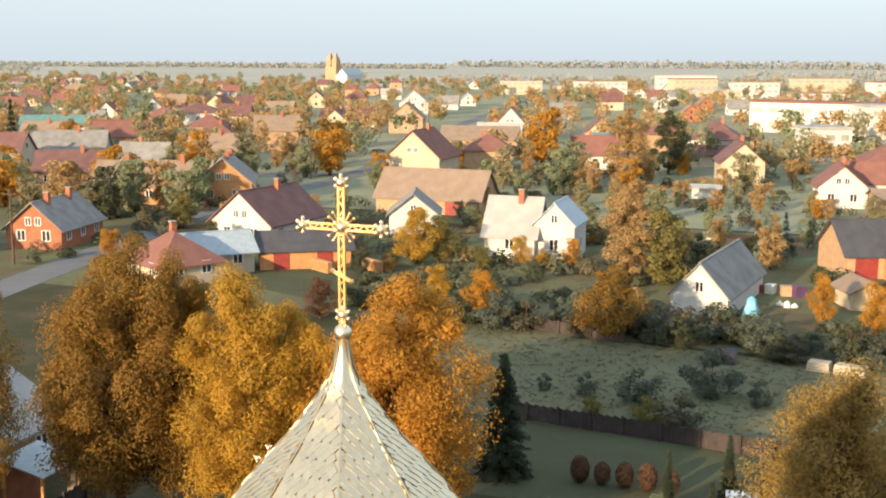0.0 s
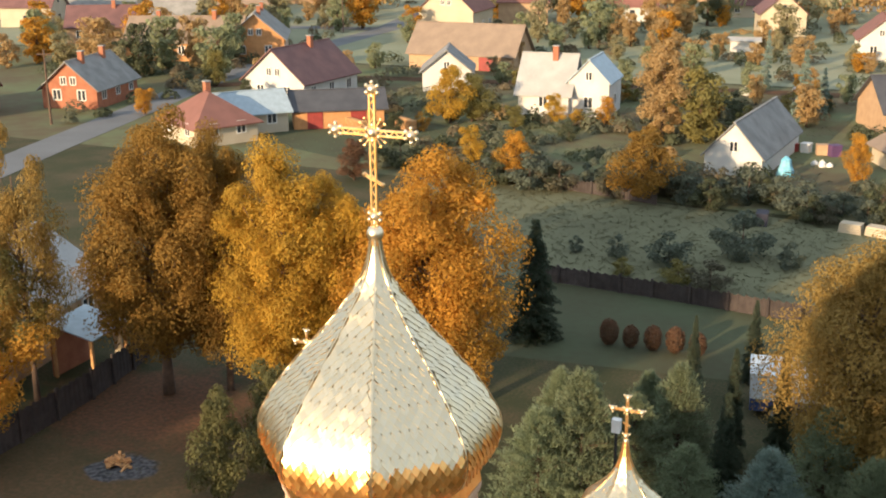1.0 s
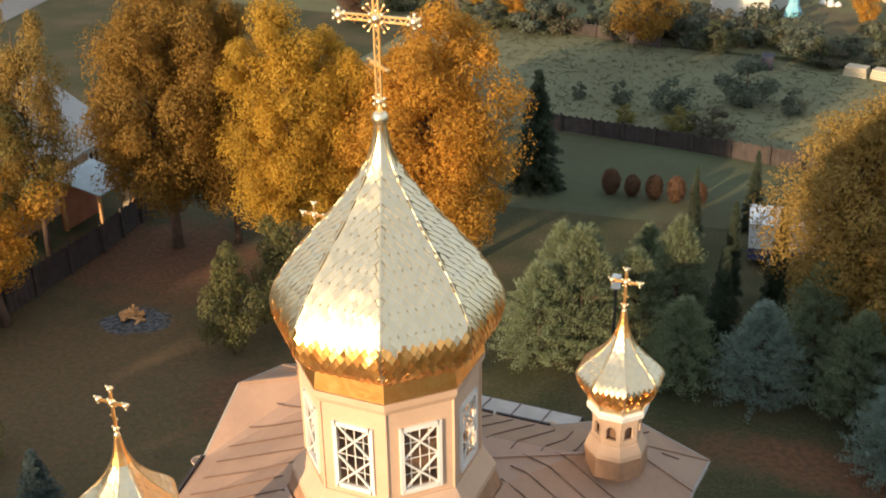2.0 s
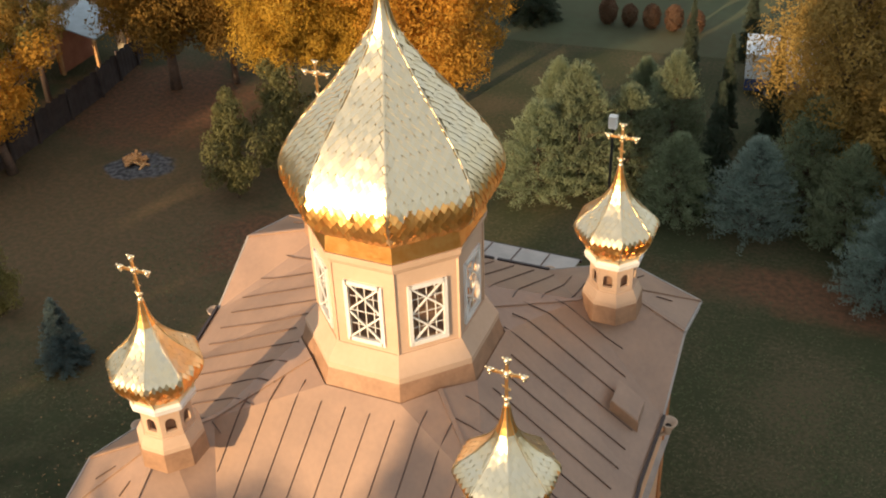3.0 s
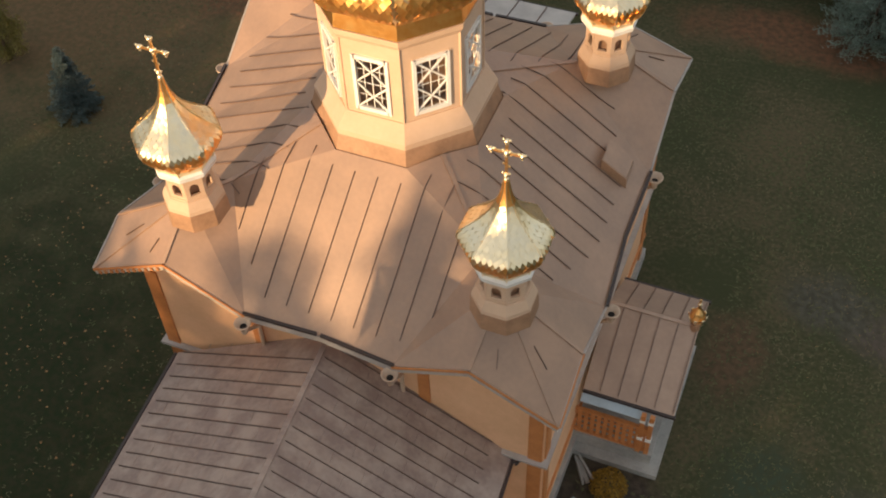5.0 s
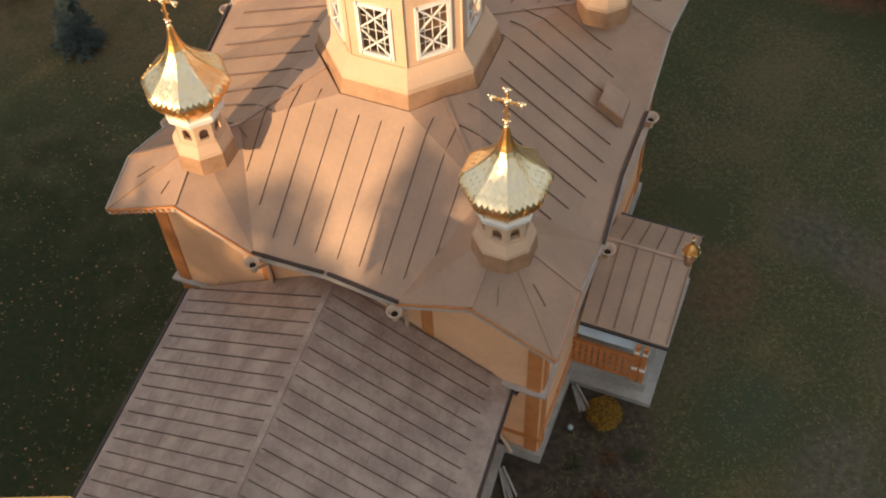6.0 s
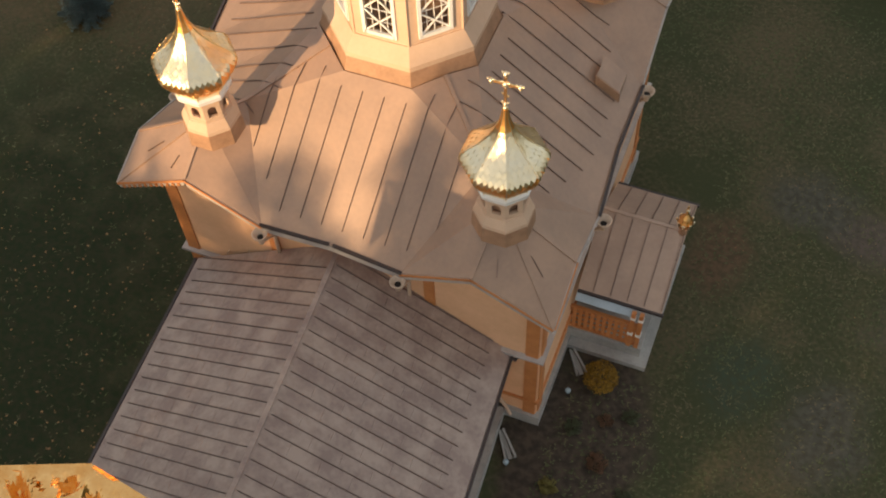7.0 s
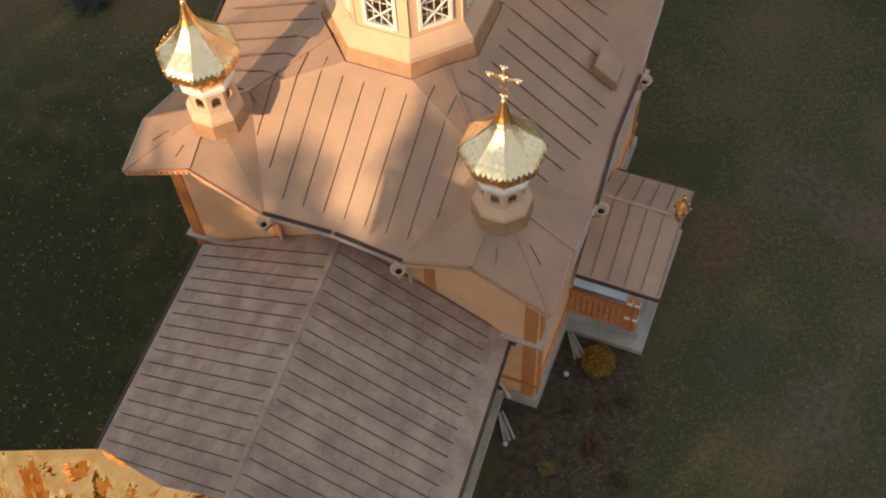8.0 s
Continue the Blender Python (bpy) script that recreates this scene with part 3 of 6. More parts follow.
# ---- four corner cupolas ----
CUPOLAS = [(3.7, 3.38, 0.3), (3.79, -4.02, -0.08), (-3.34, -3.97, 0.18), (-3.72, 3.86, 0.4)]
CPROF = [(0.58, 9.9), (0.62, 10.06), (0.74, 10.24), (0.83, 10.44), (0.86, 10.6), (0.82, 10.69), (0.68, 10.84), (0.48, 11.04), (0.3, 11.27), (0.17, 11.52), (0.09, 11.78), (0.05, 12.05)]
CPROF = smooth(CPROF, 2)
for cx, cy, up in CUPOLAS:
    at = (cx, cy, up)
    shell = Geo()
    ap = 0.49
    for k in range(8):
        a = radians(45 * k)
        ex, ey = (math.cos(a), math.sin(a)), (-math.sin(a), math.cos(a))
        P = lambda u, v, d: (cx + (ap + d) * ex[0] + u * ey[0], cy + (ap + d) * ex[1] + u * ey[1], v + up)
        s = ap * math.tan(radians(22.5))
        z0, z1, zs, ze = 8.9, 9.8, 9.2, 9.42
        arch = [(0.105 * math.cos(t), ze + 0.105 * math.sin(t)) for t in (0, math.pi / 4, math.pi / 2, 3 * math.pi / 4, math.pi)]
        for quad in ([(-s, z0), (s, z0), (s, zs), (-s, zs)], [(-s, zs), (-0.105, zs), (-0.105, ze), (-s, ze)], [(0.105, zs), (s, zs), (s, ze), (0.105, ze)],
                     [arch[0], (s, ze), (s, z1), arch[2], arch[1]], [arch[4], arch[3], arch[2], (s, z1), (-s, z1), (-s, ze)]):
            shell.hexa([P(u, v, -0.06) for u, v in quad], [P(u, v, 0) for u, v in quad])
    cup = part("cupola", clean(shell.mesh("cupola", PLASTER)), PLASTER, church, "small gilded cupola on an octagonal lantern with arched openings")
    part("lantern_core", Geo().lathe([(0.36, 8.9), (0.36, 9.7)], at=at), FLASHING, cup)
    part("lantern_skirt", Geo().lathe([(0.68, 8.74), (0.67, 8.86), (0.57, 9.06), (0.545, 9.07), (0.545, 9.12)], at=at), PLASTER, cup)
    part("lantern_flashing", Geo().lathe([(0.71, 8.3), (0.685, 8.76)], at=at), FLASHING, cup)
    part("lantern_cornice", Geo().lathe([(0.55, 9.7), (0.6, 9.73), (0.66, 9.76), (0.68, 9.87), (0.6, 9.93)], at=at), WHITE, cup)
    cdome = part("cupola_dome", Geo().lathe([((r - 0.012) * R8, z) for r, z in CPROF], at=at), GOLD, cup)
    g = Geo()
    for k in range(8):
        b = radians(45 * k + 22.5)
        for (r0, z0), (r1, z1) in zip(CPROF, CPROF[1:]):
            g.beam((cx + r0 * R8 * math.cos(b), cy + r0 * R8 * math.sin(b), z0 + up), (cx + r1 * R8 * math.cos(b), cy + r1 * R8 * math.sin(b), z1 + up), 0.02, 0.02, (math.cos(b), math.sin(b), 0))
    part("rib_work", g, GOLD, cup)
    low2, high2 = scale_mesh(0.06, 0.08, 0.008)
    g, rim = Geo(), Geo()
    for k, m in scales(CPROF[2:-4], 0.075, 0.12, at, rng, 1.6):
        # same split here: lower rows carry a painted warm reflection
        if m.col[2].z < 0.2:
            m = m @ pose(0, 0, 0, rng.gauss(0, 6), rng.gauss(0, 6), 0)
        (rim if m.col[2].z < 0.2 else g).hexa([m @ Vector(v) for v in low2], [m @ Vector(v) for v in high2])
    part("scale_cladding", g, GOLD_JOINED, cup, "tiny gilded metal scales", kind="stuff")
    part("rim_band", rim, GOLD_REFLECTED, cup, "scales round the cupola rim, warm reflection put into their gold", kind="stuff")
    # neck's darker gold also stands for what it reflects
    part("neck", Geo().lathe([((r + 0.006) * R8, z) for r, z in CPROF if z > 11.4], at=at), GOLD_REFLECTED, cup)
    cr = part("cupola_cross", Geo().lathe([(0.05, 12.0), (0.035, 12.12)], 8, at=at), GOLD_SMOOTH, church, "small gilded cross with ball ends")
    cross_parts(cr, (cx, cy), 12.08 + up, 0.66, 0.29, False, 2.0)

# ---- entrance hall in front of the nave ----
TURN_A = radians(3.8)


def hall(x, y, z):
    return Vector((-0.2 + x * math.cos(TURN_A) - y * math.sin(TURN_A), -4.5 + x * math.sin(TURN_A) + y * math.cos(TURN_A), z))


def hall_box(x0, x1, y0, y1, z0, z1):
    ring = ((x0, y0), (x1, y0), (x1, y1), (x0, y1))
    return Geo().hexa([hall(x, y, z0) for x, y in ring], [hall(x, y, z1) for x, y in ring])


LEN, HX, HR, HE = -9.6, 4.42, 5.98, 3.46
g = Geo()
for s in (1, -1):
    pts = [hall(0, 0.02, HR), hall(0, LEN, HR), hall(s * HX, LEN, HE), hall(s * HX, 0.02, HE)]
    g.slab(pts if s < 0 else pts[::-1], 0.05)
hall_roof = part("hall_roof", clean(g.mesh("hall_roof", ROOF_OLD)), ROOF_OLD, church, "weathered brown sheet-metal gable roof with cross seams")
part("ridge_cap", Geo().beam(hall(0, -0.1, HR + 0.02), hall(0, LEN, HR + 0.02), 0.12, 0.03), ROOF_OLD, hall_roof)
for s in (1, -1):
    skew = 0.75 if s < 0 else -0.15      # the seams run askew towards the eaves

    def on_slope(f, y, up):
        return hall(s * HX * f, y + skew * f, HR + (HE - HR) * f + up)

    for k in range(25):
        y = -0.372 * k - (0.72 if s < 0 else 0.19)
        if y + min(skew, 0) < LEN:
            continue
        part("seam", Geo().beam(on_slope(0.025, y, 0.012), on_slope(0.955 if s < 0 else 0.89, y, 0.022), 0.016, 0.036), SEAM, hall_roof)
        for j in range(1, 6):
            f = (j + (0.5 if k % 2 else 0)) / 6.4
            part("cross_joint", Geo().beam(on_slope(f, y + 0.02, 0.003), on_slope(f, y + 0.35, 0.003), 0.014, 0.01), ROOF_OLD, hall_roof)
    part("gutter", Geo().beam(hall(s * (HX + 0.05), 0, HE - 0.02), hall(s * (HX + 0.05), LEN, HE - 0.02), 0.07, 0.07), GUTTER, hall_roof)
    part("fascia", Geo().beam(hall(s * (HX - 0.02), 0, HE - 0.14), hall(s * (HX - 0.02), LEN, HE - 0.14), 0.04, 0.16), FASCIA, hall_roof)
    part("soffit", hall_box(min(s * 3.9, s * HX), max(s * 3.9, s * HX), LEN, -0.05, HE - 0.24, HE - 0.2), FASCIA, hall_roof)
    part("hall_wall", hall_box(min(s * 3.6, s * 3.9), max(s * 3.6, s * 3.9), LEN, -0.06, 0.0, HE - 0.2), PLASTER_LOW, church)
    part("hall_plinth", hall_box(min(s * 3.9, s * 4.3), max(s * 3.9, s * 4.3), LEN, -0.35, 0.0, 0.45), CONCRETE, church)
    part("hall_board", hall_box(min(s * 3.9, s * 4.0), max(s * 3.9, s * 4.0), LEN, -0.05, 1.0, 1.12), ORANGE, church)
    for k in range(6):
        part("hall_pilaster", hall_box(min(s * 3.9, s * 3.97), max(s * 3.9, s * 3.97), -1.9 * k - 0.35, -1.9 * k - 0.1, 0.45, HE - 0.24), ORANGE, church)
p = hall(HX + 0.1, -0.35, HE)
hop = part("rain_hopper", Geo().lathe([(0.06, -0.34), (0.08, -0.2), (0.17, -0.03), (0.18, 0.0), (0.15, 0.0), (0.05, -0.15)], 12, 0, p, caps=False), GUTTER, church, "dark funnel-shaped rainwater hopper", True)
g = Geo()
pipe = [p + Vector((0, 0, -0.3)), hall(4.05, -0.35, HE - 0.7), hall(4.05, -0.35, 0.9), hall(4.3, -0.42, 0.55), hall(4.5, -0.55, 0.3)]
for a, b in zip(pipe, pipe[1:]):
    g.tube(a, b, 0.05, 0.05)
part("downpipe", g, TAN, hop)

# bell tower at the far end of the hall
part("tower_wall", hall_box(-2.5, 2.5, LEN - 4.8, LEN, 0.0, 8.6), PLASTER, church, "cream boarded bell tower body")
TC = (0.4, -15.7)
TIP, VAL, RIM = 3.2, 2.86, 9.85
crown = part("tower_crown", Geo().lathe([(2.3, 8.5), (2.5, 8.75), (2.3, 8.8)], at=(*TC, 0)), FOIL, church, "crown of crumpled gilded sheet-metal gablets")
rngf = random.Random(11)
for k in range(8):
    a = radians(111 + 45 * k)

    def at(r, t, z):
        return Vector((TC[0] + r * math.cos(t), TC[1] + r * math.sin(t), z))

    apex, peak = at(TIP, a, 10.25), at(1.2, a, 10.7)
    west = Vector((-2.45, -13.4, 10.25))      # a corner that stands out past the others
    v0, v1 = west if k == 1 else at(VAL, a - radians(22.5), RIM), west if k == 0 else at(VAL, a + radians(22.5), RIM)
    i0, i1 = at(0.9, a - radians(22.5), 10.35), at(0.9, a + radians(22.5), 10.35)
    for q in ((v0, apex, peak, i0), (apex, v1, i1, peak), (v0, v1, lerp(v0, v1, 0.5) - Vector((0, 0, 0.9)))):
        g, n = Geo(), 26
        tri = len(q) == 3
        for i in range(n + 1):
            for j in range(n + 1):
                s, t = i / n, j / n
                base = lerp(lerp(q[0], q[1], s), q[2], t) if tri else lerp(lerp(q[0], q[1], s), lerp(q[3], q[2], s), t)
                edge = min(1, 6 * min(s, 1 - s, t, 1 - t))
                w = base * 0.85 + Vector((k * 3.1, 0, len(q)))
                d = 0.85 * abs(noise.noise(w)) + 0.24 * abs(noise.noise(w * 2.4)) - 0.26
                g.v.append(tuple(base + Vector((rngf.gauss(0, 0.006), rngf.gauss(0, 0.006), d)) * edge))
        for i in range(n):
            for j in range(n):
                m = i * (n + 1) + j
                g.f.append((m, m + n + 1, m + n + 2, m + 1))
        part("gablet_sheet", g, FOIL, crown)
part("tower_drum", Geo().lathe([(0.85, 10.2), (0.85, 11.5), (0.95, 11.55), (0.95, 11.7)], at=(*TC, 0)), PLASTER, church)
part("tower_dome", Geo().lathe([(0.9, 11.7), (1.1, 11.95), (1.16, 12.2), (1.0, 12.55), (0.65, 13.0), (0.3, 13.5), (0.1, 14.0), (0.04, 14.4)], at=(*TC, 0)), GOLD, church)

# ---- side porch ----
PX0, PX1, PN, PF, PR = 5.08, 7.42, -1.5, 2.37, 0.35
g = Geo()
for y, flip in ((PN, False), (PF, True)):
    pts = [(PX0, PR, 3.7), (PX1, PR, 3.7), (PX1, y, 2.3), (PX0, y, 2.3)]
    g.slab(pts[::-1] if not flip else pts, 0.05)
porch_roof = part("porch_roof", clean(g.mesh("porch_roof", PORCH)), PORCH, church, "brown standing-seam gable roof over the side porch")
for k in range(5):
    x = PX0 + 0.42 + 0.47 * k
    for y in (PN, PF):
        part("seam", Geo().beam((x, PR, 3.72), (x, lerp((0, PR, 0), (0, y, 0), 0.96).y, 3.72 - 1.4 * 0.96), 0.016, 0.045), SEAM, porch_roof)
for y in (PN, PF):
    part("gutter", Geo().beam((PX0, y, 2.28), (PX1 + 0.05, y, 2.28), 0.09, 0.08), GUTTER, porch_roof)
part("porch_gable", Geo().hexa([(PX1 - 0.3, PN + 0.2, 2.2), (PX1 - 0.3, PF - 0.2, 2.2), (PX1 - 0.3, PR, 3.6)], [(PX1 - 0.22, PN + 0.2, 2.2), (PX1 - 0.22, PF - 0.2, 2.2), (PX1 - 0.22, PR, 3.6)]), PLASTER, church)
part("porch_floor", Geo().box(WX, 7.1, -1.75, 2.3, 0.0, 0.6), CONCRETE, church)
part("porch_base", Geo().box(WX, 7.36, -2.05, 2.4, 0.0, 0.2), CONCRETE, church)
part("porch_lean_roof", Geo().slab([(PX0, -1.72, 2.12), (6.7, -1.72, 2.12), (6.7, -1.44, 2.26), (PX0, -1.44, 2.26)], 0.03), BLUE_METAL, church)
balustrade = part("balustrade", Geo().box(WX, 6.95, -1.72, -1.62, 1.64, 1.72), ORANGE, church, "orange-brown pierced timber balustrade")
part("bottom_rail", Geo().box(WX, 6.95, -1.72, -1.62, 0.66, 0.74), ORANGE, balustrade)
for k in range(11):
    x = WX + 0.08 + k * 0.17
    part("baluster", Geo().box(x, x + 0.1, -1.695, -1.645, 0.74, 1.64), ORANGE, balustrade)
for z in (0.97, 1.2, 1.43):
    part("lattice_rail", Geo().box(WX, 6.95, -1.69, -1.65, z, z + 0.07), ORANGE, balustrade)
for x in (6.72, 6.94):
    for y in (-1.68, 2.1):
        post = part("porch_post", Geo().box(x - 0.06, x + 0.06, y - 0.06, y + 0.06, 0.6, 2.3), ORANGE, church)
        part("post_cap", Geo().box(x - 0.075, x + 0.075, y - 0.075, y + 0.075, 2.0, 2.1), WHITE, post)
        part("post_base", Geo().box(x - 0.075, x + 0.075, y - 0.075, y + 0.075, 1.2, 1.32), WHITE, post)
fin = part("porch_finial", Geo().lathe([(0.12, 3.6), (0.12, 3.86), (0.17, 3.9), (0.17, 3.94)], at=(7.32, PR, 0)), FLASHING, church, "small gilded onion finial on the porch ridge")
part("finial_dome", Geo().lathe([(0.12, 3.94), (0.19, 4.06), (0.2, 4.16), (0.13, 4.32), (0.05, 4.46), (0.02, 4.8)], at=(7.32, PR, 0)), GOLD_SMOOTH, fin)
for k in range(8):
    a = radians(45 * k)
    part("finial_leaf", Geo().beam((7.32 + 0.18 * math.cos(a), PR + 0.18 * math.sin(a), 4.0), (7.32 + 0.23 * math.cos(a), PR + 0.23 * math.sin(a), 4.2), 0.07, 0.02), GOLD_PALE, fin)
part("finial_ball", Geo().ball((7.32, PR, 4.62), 0.06, 10, 6), GOLD_PALE, fin, smooth=True)
part("ridge_cap", Geo().beam((PX0, PR, 3.73), (PX1, PR, 3.73), 0.1, 0.03), PORCH, porch_roof)

# ---- ground ----
GROUND = mat("autumn_grass", (0.049, 0.054, 0.024), 0.95, 0.0, (0.100, 0.080, 0.044), 0.3, 7.0, 1.0, 16, spec=0.2, amount=0.62, detail=12, weight=0.8)


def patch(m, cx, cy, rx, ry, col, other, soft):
    """Another growth, soil or painted shade on a ground material, with a ragged soft outline round (cx, cy)."""
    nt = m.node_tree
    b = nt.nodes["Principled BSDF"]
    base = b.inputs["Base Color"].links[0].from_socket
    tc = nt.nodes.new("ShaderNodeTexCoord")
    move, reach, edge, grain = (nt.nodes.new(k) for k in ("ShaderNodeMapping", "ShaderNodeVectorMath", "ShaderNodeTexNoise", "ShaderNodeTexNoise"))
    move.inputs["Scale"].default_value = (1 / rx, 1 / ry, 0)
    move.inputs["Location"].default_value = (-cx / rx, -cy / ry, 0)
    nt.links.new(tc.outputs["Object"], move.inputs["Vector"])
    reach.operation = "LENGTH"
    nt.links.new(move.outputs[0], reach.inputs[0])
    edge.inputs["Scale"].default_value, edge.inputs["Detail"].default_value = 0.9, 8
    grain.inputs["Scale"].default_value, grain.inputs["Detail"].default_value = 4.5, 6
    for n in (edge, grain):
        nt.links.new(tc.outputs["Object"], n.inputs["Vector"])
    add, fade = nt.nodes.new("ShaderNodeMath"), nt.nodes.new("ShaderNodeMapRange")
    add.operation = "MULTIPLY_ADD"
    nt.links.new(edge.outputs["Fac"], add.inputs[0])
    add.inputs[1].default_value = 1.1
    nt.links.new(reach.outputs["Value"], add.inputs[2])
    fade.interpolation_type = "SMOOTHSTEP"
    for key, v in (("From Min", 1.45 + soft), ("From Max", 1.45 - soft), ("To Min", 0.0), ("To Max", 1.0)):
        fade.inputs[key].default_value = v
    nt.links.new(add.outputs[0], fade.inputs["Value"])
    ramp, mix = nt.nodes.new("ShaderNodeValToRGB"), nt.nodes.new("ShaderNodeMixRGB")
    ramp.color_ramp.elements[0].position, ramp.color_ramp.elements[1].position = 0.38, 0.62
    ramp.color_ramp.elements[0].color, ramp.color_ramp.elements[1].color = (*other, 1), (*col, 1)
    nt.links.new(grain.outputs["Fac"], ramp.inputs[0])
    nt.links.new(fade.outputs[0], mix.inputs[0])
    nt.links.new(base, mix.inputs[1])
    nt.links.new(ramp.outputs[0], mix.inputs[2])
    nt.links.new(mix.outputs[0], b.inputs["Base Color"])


LEAFY, LEAFY2 = (0.17, 0.085, 0.046), (0.10, 0.06, 0.034)
# first patch: dark green grass, deepened by church shade put into its colour
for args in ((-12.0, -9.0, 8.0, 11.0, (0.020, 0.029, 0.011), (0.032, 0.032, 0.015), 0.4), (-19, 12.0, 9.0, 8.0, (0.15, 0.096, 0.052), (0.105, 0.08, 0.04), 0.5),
             (6.2, -4.8, 2.1, 3.7, (0.075, 0.056, 0.04), (0.04, 0.032, 0.024), 0.22), (-23.5, 22.5, 5.5, 4.5, LEAFY, LEAFY2, 0.3), (9.0, 17.2, 6.0, 1.5, LEAFY, LEAFY2, 0.4), (-12.5, 13.5, 2.6, 2.3, LEAFY, LEAFY2, 0.4),
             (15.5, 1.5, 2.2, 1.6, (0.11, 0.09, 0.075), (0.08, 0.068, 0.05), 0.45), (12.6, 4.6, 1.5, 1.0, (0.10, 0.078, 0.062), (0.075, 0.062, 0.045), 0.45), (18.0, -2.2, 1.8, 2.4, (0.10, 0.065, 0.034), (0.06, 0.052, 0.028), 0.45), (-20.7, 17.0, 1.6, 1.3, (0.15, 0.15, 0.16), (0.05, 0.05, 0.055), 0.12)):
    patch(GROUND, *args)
# mown grass with worn brown, mossy and greyish spots
for x, y, rx, ry, k in ((11.2, -6.4, 1.2, 1.0, 0), (13.6, -8.6, 1.3, 1.6, 1), (9.6, -8.2, 1.5, 1.1, 2), (12.4, -2.2, 1.2, 1.8, 1), (15.2, -5.4, 1.6, 1.1, 0), (9.9, -1.2, 1.1, 1.4, 2), (10.6, 5.4, 1.4, 1.2, 1), (16.6, -11.0, 2.0, 1.3, 1), (11.8, -11.5, 1.2, 1.3, 0), (8.4, 2.6, 1.0, 1.5, 0)):
    patch(GROUND, x, y, rx, ry, *(((0.115, 0.072, 0.042), (0.075, 0.055, 0.03)), ((0.088, 0.082, 0.062), (0.06, 0.055, 0.038)), ((0.047, 0.062, 0.038), (0.05, 0.056, 0.03)))[k], 0.5)
LAWN = mat("pale_lawn", (0.088, 0.102, 0.056), 0.95, 0.0, (0.078, 0.076, 0.043), 0.15, 2.0, 0.4, 8, spec=0.2)
FIELD = mat("dry_meadow", (0.175, 0.178, 0.105), 0.95, 0.0, (0.14, 0.14, 0.082), 0.12, 1.2, 0.4, 5, spec=0.2)
GARDEN = mat("garden_grass", (0.15, 0.17, 0.085), 0.95, 0.0, (0.13, 0.105, 0.06), 0.07, 0.6, 0.3, 5, spec=0.2, amount=0.4)
# far fields lightened by colour to stand for haze
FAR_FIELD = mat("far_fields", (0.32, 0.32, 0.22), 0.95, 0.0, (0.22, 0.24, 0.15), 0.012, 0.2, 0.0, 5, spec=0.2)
LITTER = mat("leaf_litter", (0.13, 0.062, 0.03), 0.95, 0.0, (0.075, 0.05, 0.026), 0.5, 5, 0.6, 8, spec=0.2)
ASPHALT = mat("worn_asphalt", (0.175, 0.18, 0.185), 0.9, 0.0, (0.14, 0.143, 0.147), 0.2, 4, 0.2, 10)


def sheet(name, pts, z, material, kind="structure"):
    ob = part(name, Geo().poly(*((x, y, z) for x, y in pts)), material, None)
    return tagged(ob, kind=kind)


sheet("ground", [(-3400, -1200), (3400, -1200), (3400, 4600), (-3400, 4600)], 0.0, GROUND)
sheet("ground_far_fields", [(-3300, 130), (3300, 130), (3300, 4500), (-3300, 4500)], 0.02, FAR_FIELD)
# farthest fields: haze painted in as a pale grey, no mist is built
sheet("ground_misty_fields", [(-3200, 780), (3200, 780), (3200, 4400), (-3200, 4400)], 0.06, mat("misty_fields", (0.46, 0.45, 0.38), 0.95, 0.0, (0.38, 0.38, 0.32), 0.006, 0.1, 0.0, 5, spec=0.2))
sheet("ground_meadow", [(-30, 47.5), (9, 45.5), (60, 48), (60, 66), (8, 66), (-30, 70)], 0.012, FIELD)
sheet("ground_lawn", [(-14, 34), (4, 36), (12, 45.4), (-14, 47)], 0.008, LAWN)
sheet("ground_gardens", [(-150, 70.5), (60, 67), (60, 129), (-150, 129)], 0.004, GARDEN)
sheet("ground_yard", [(-58, 79), (-38, 72), (-30, 88), (-50, 96)], 0.012, LAWN)


def road(name, pts, w, z, material):
    g = Geo()
    left, right = [], []
    for i, p in enumerate(pts):
        a, b = Vector(pts[max(i - 1, 0)]), Vector(pts[min(i + 1, len(pts) - 1)])
        d = (b - a).normalized()
        n = Vector((-d.y, d.x)) * w / 2
        left.append((p[0] + n.x, p[1] + n.y, z))
        right.append((p[0] - n.x, p[1] - n.y, z))
    for i in range(len(pts) - 1):
        g.poly(right[i], right[i + 1], left[i + 1], left[i])
    return tagged(part(name, g, material, None), kind="structure")


road("road_village", [(-62, 40), (-68.8, 66), (-72, 80), (-78, 105), (-82, 140), (-84, 173), (-92, 208), (-117, 306), (-152, 472), (-200, 700)], 4.6, 0.03, ASPHALT)
road("road_lane", [(-77, 104), (-60, 118), (-20, 124), (40, 128)], 3.5, 0.03, LITTER)
road("road_cross", [(-84, 173), (-160, 160), (-300, 150)], 5.0, 0.034, ASPHALT)

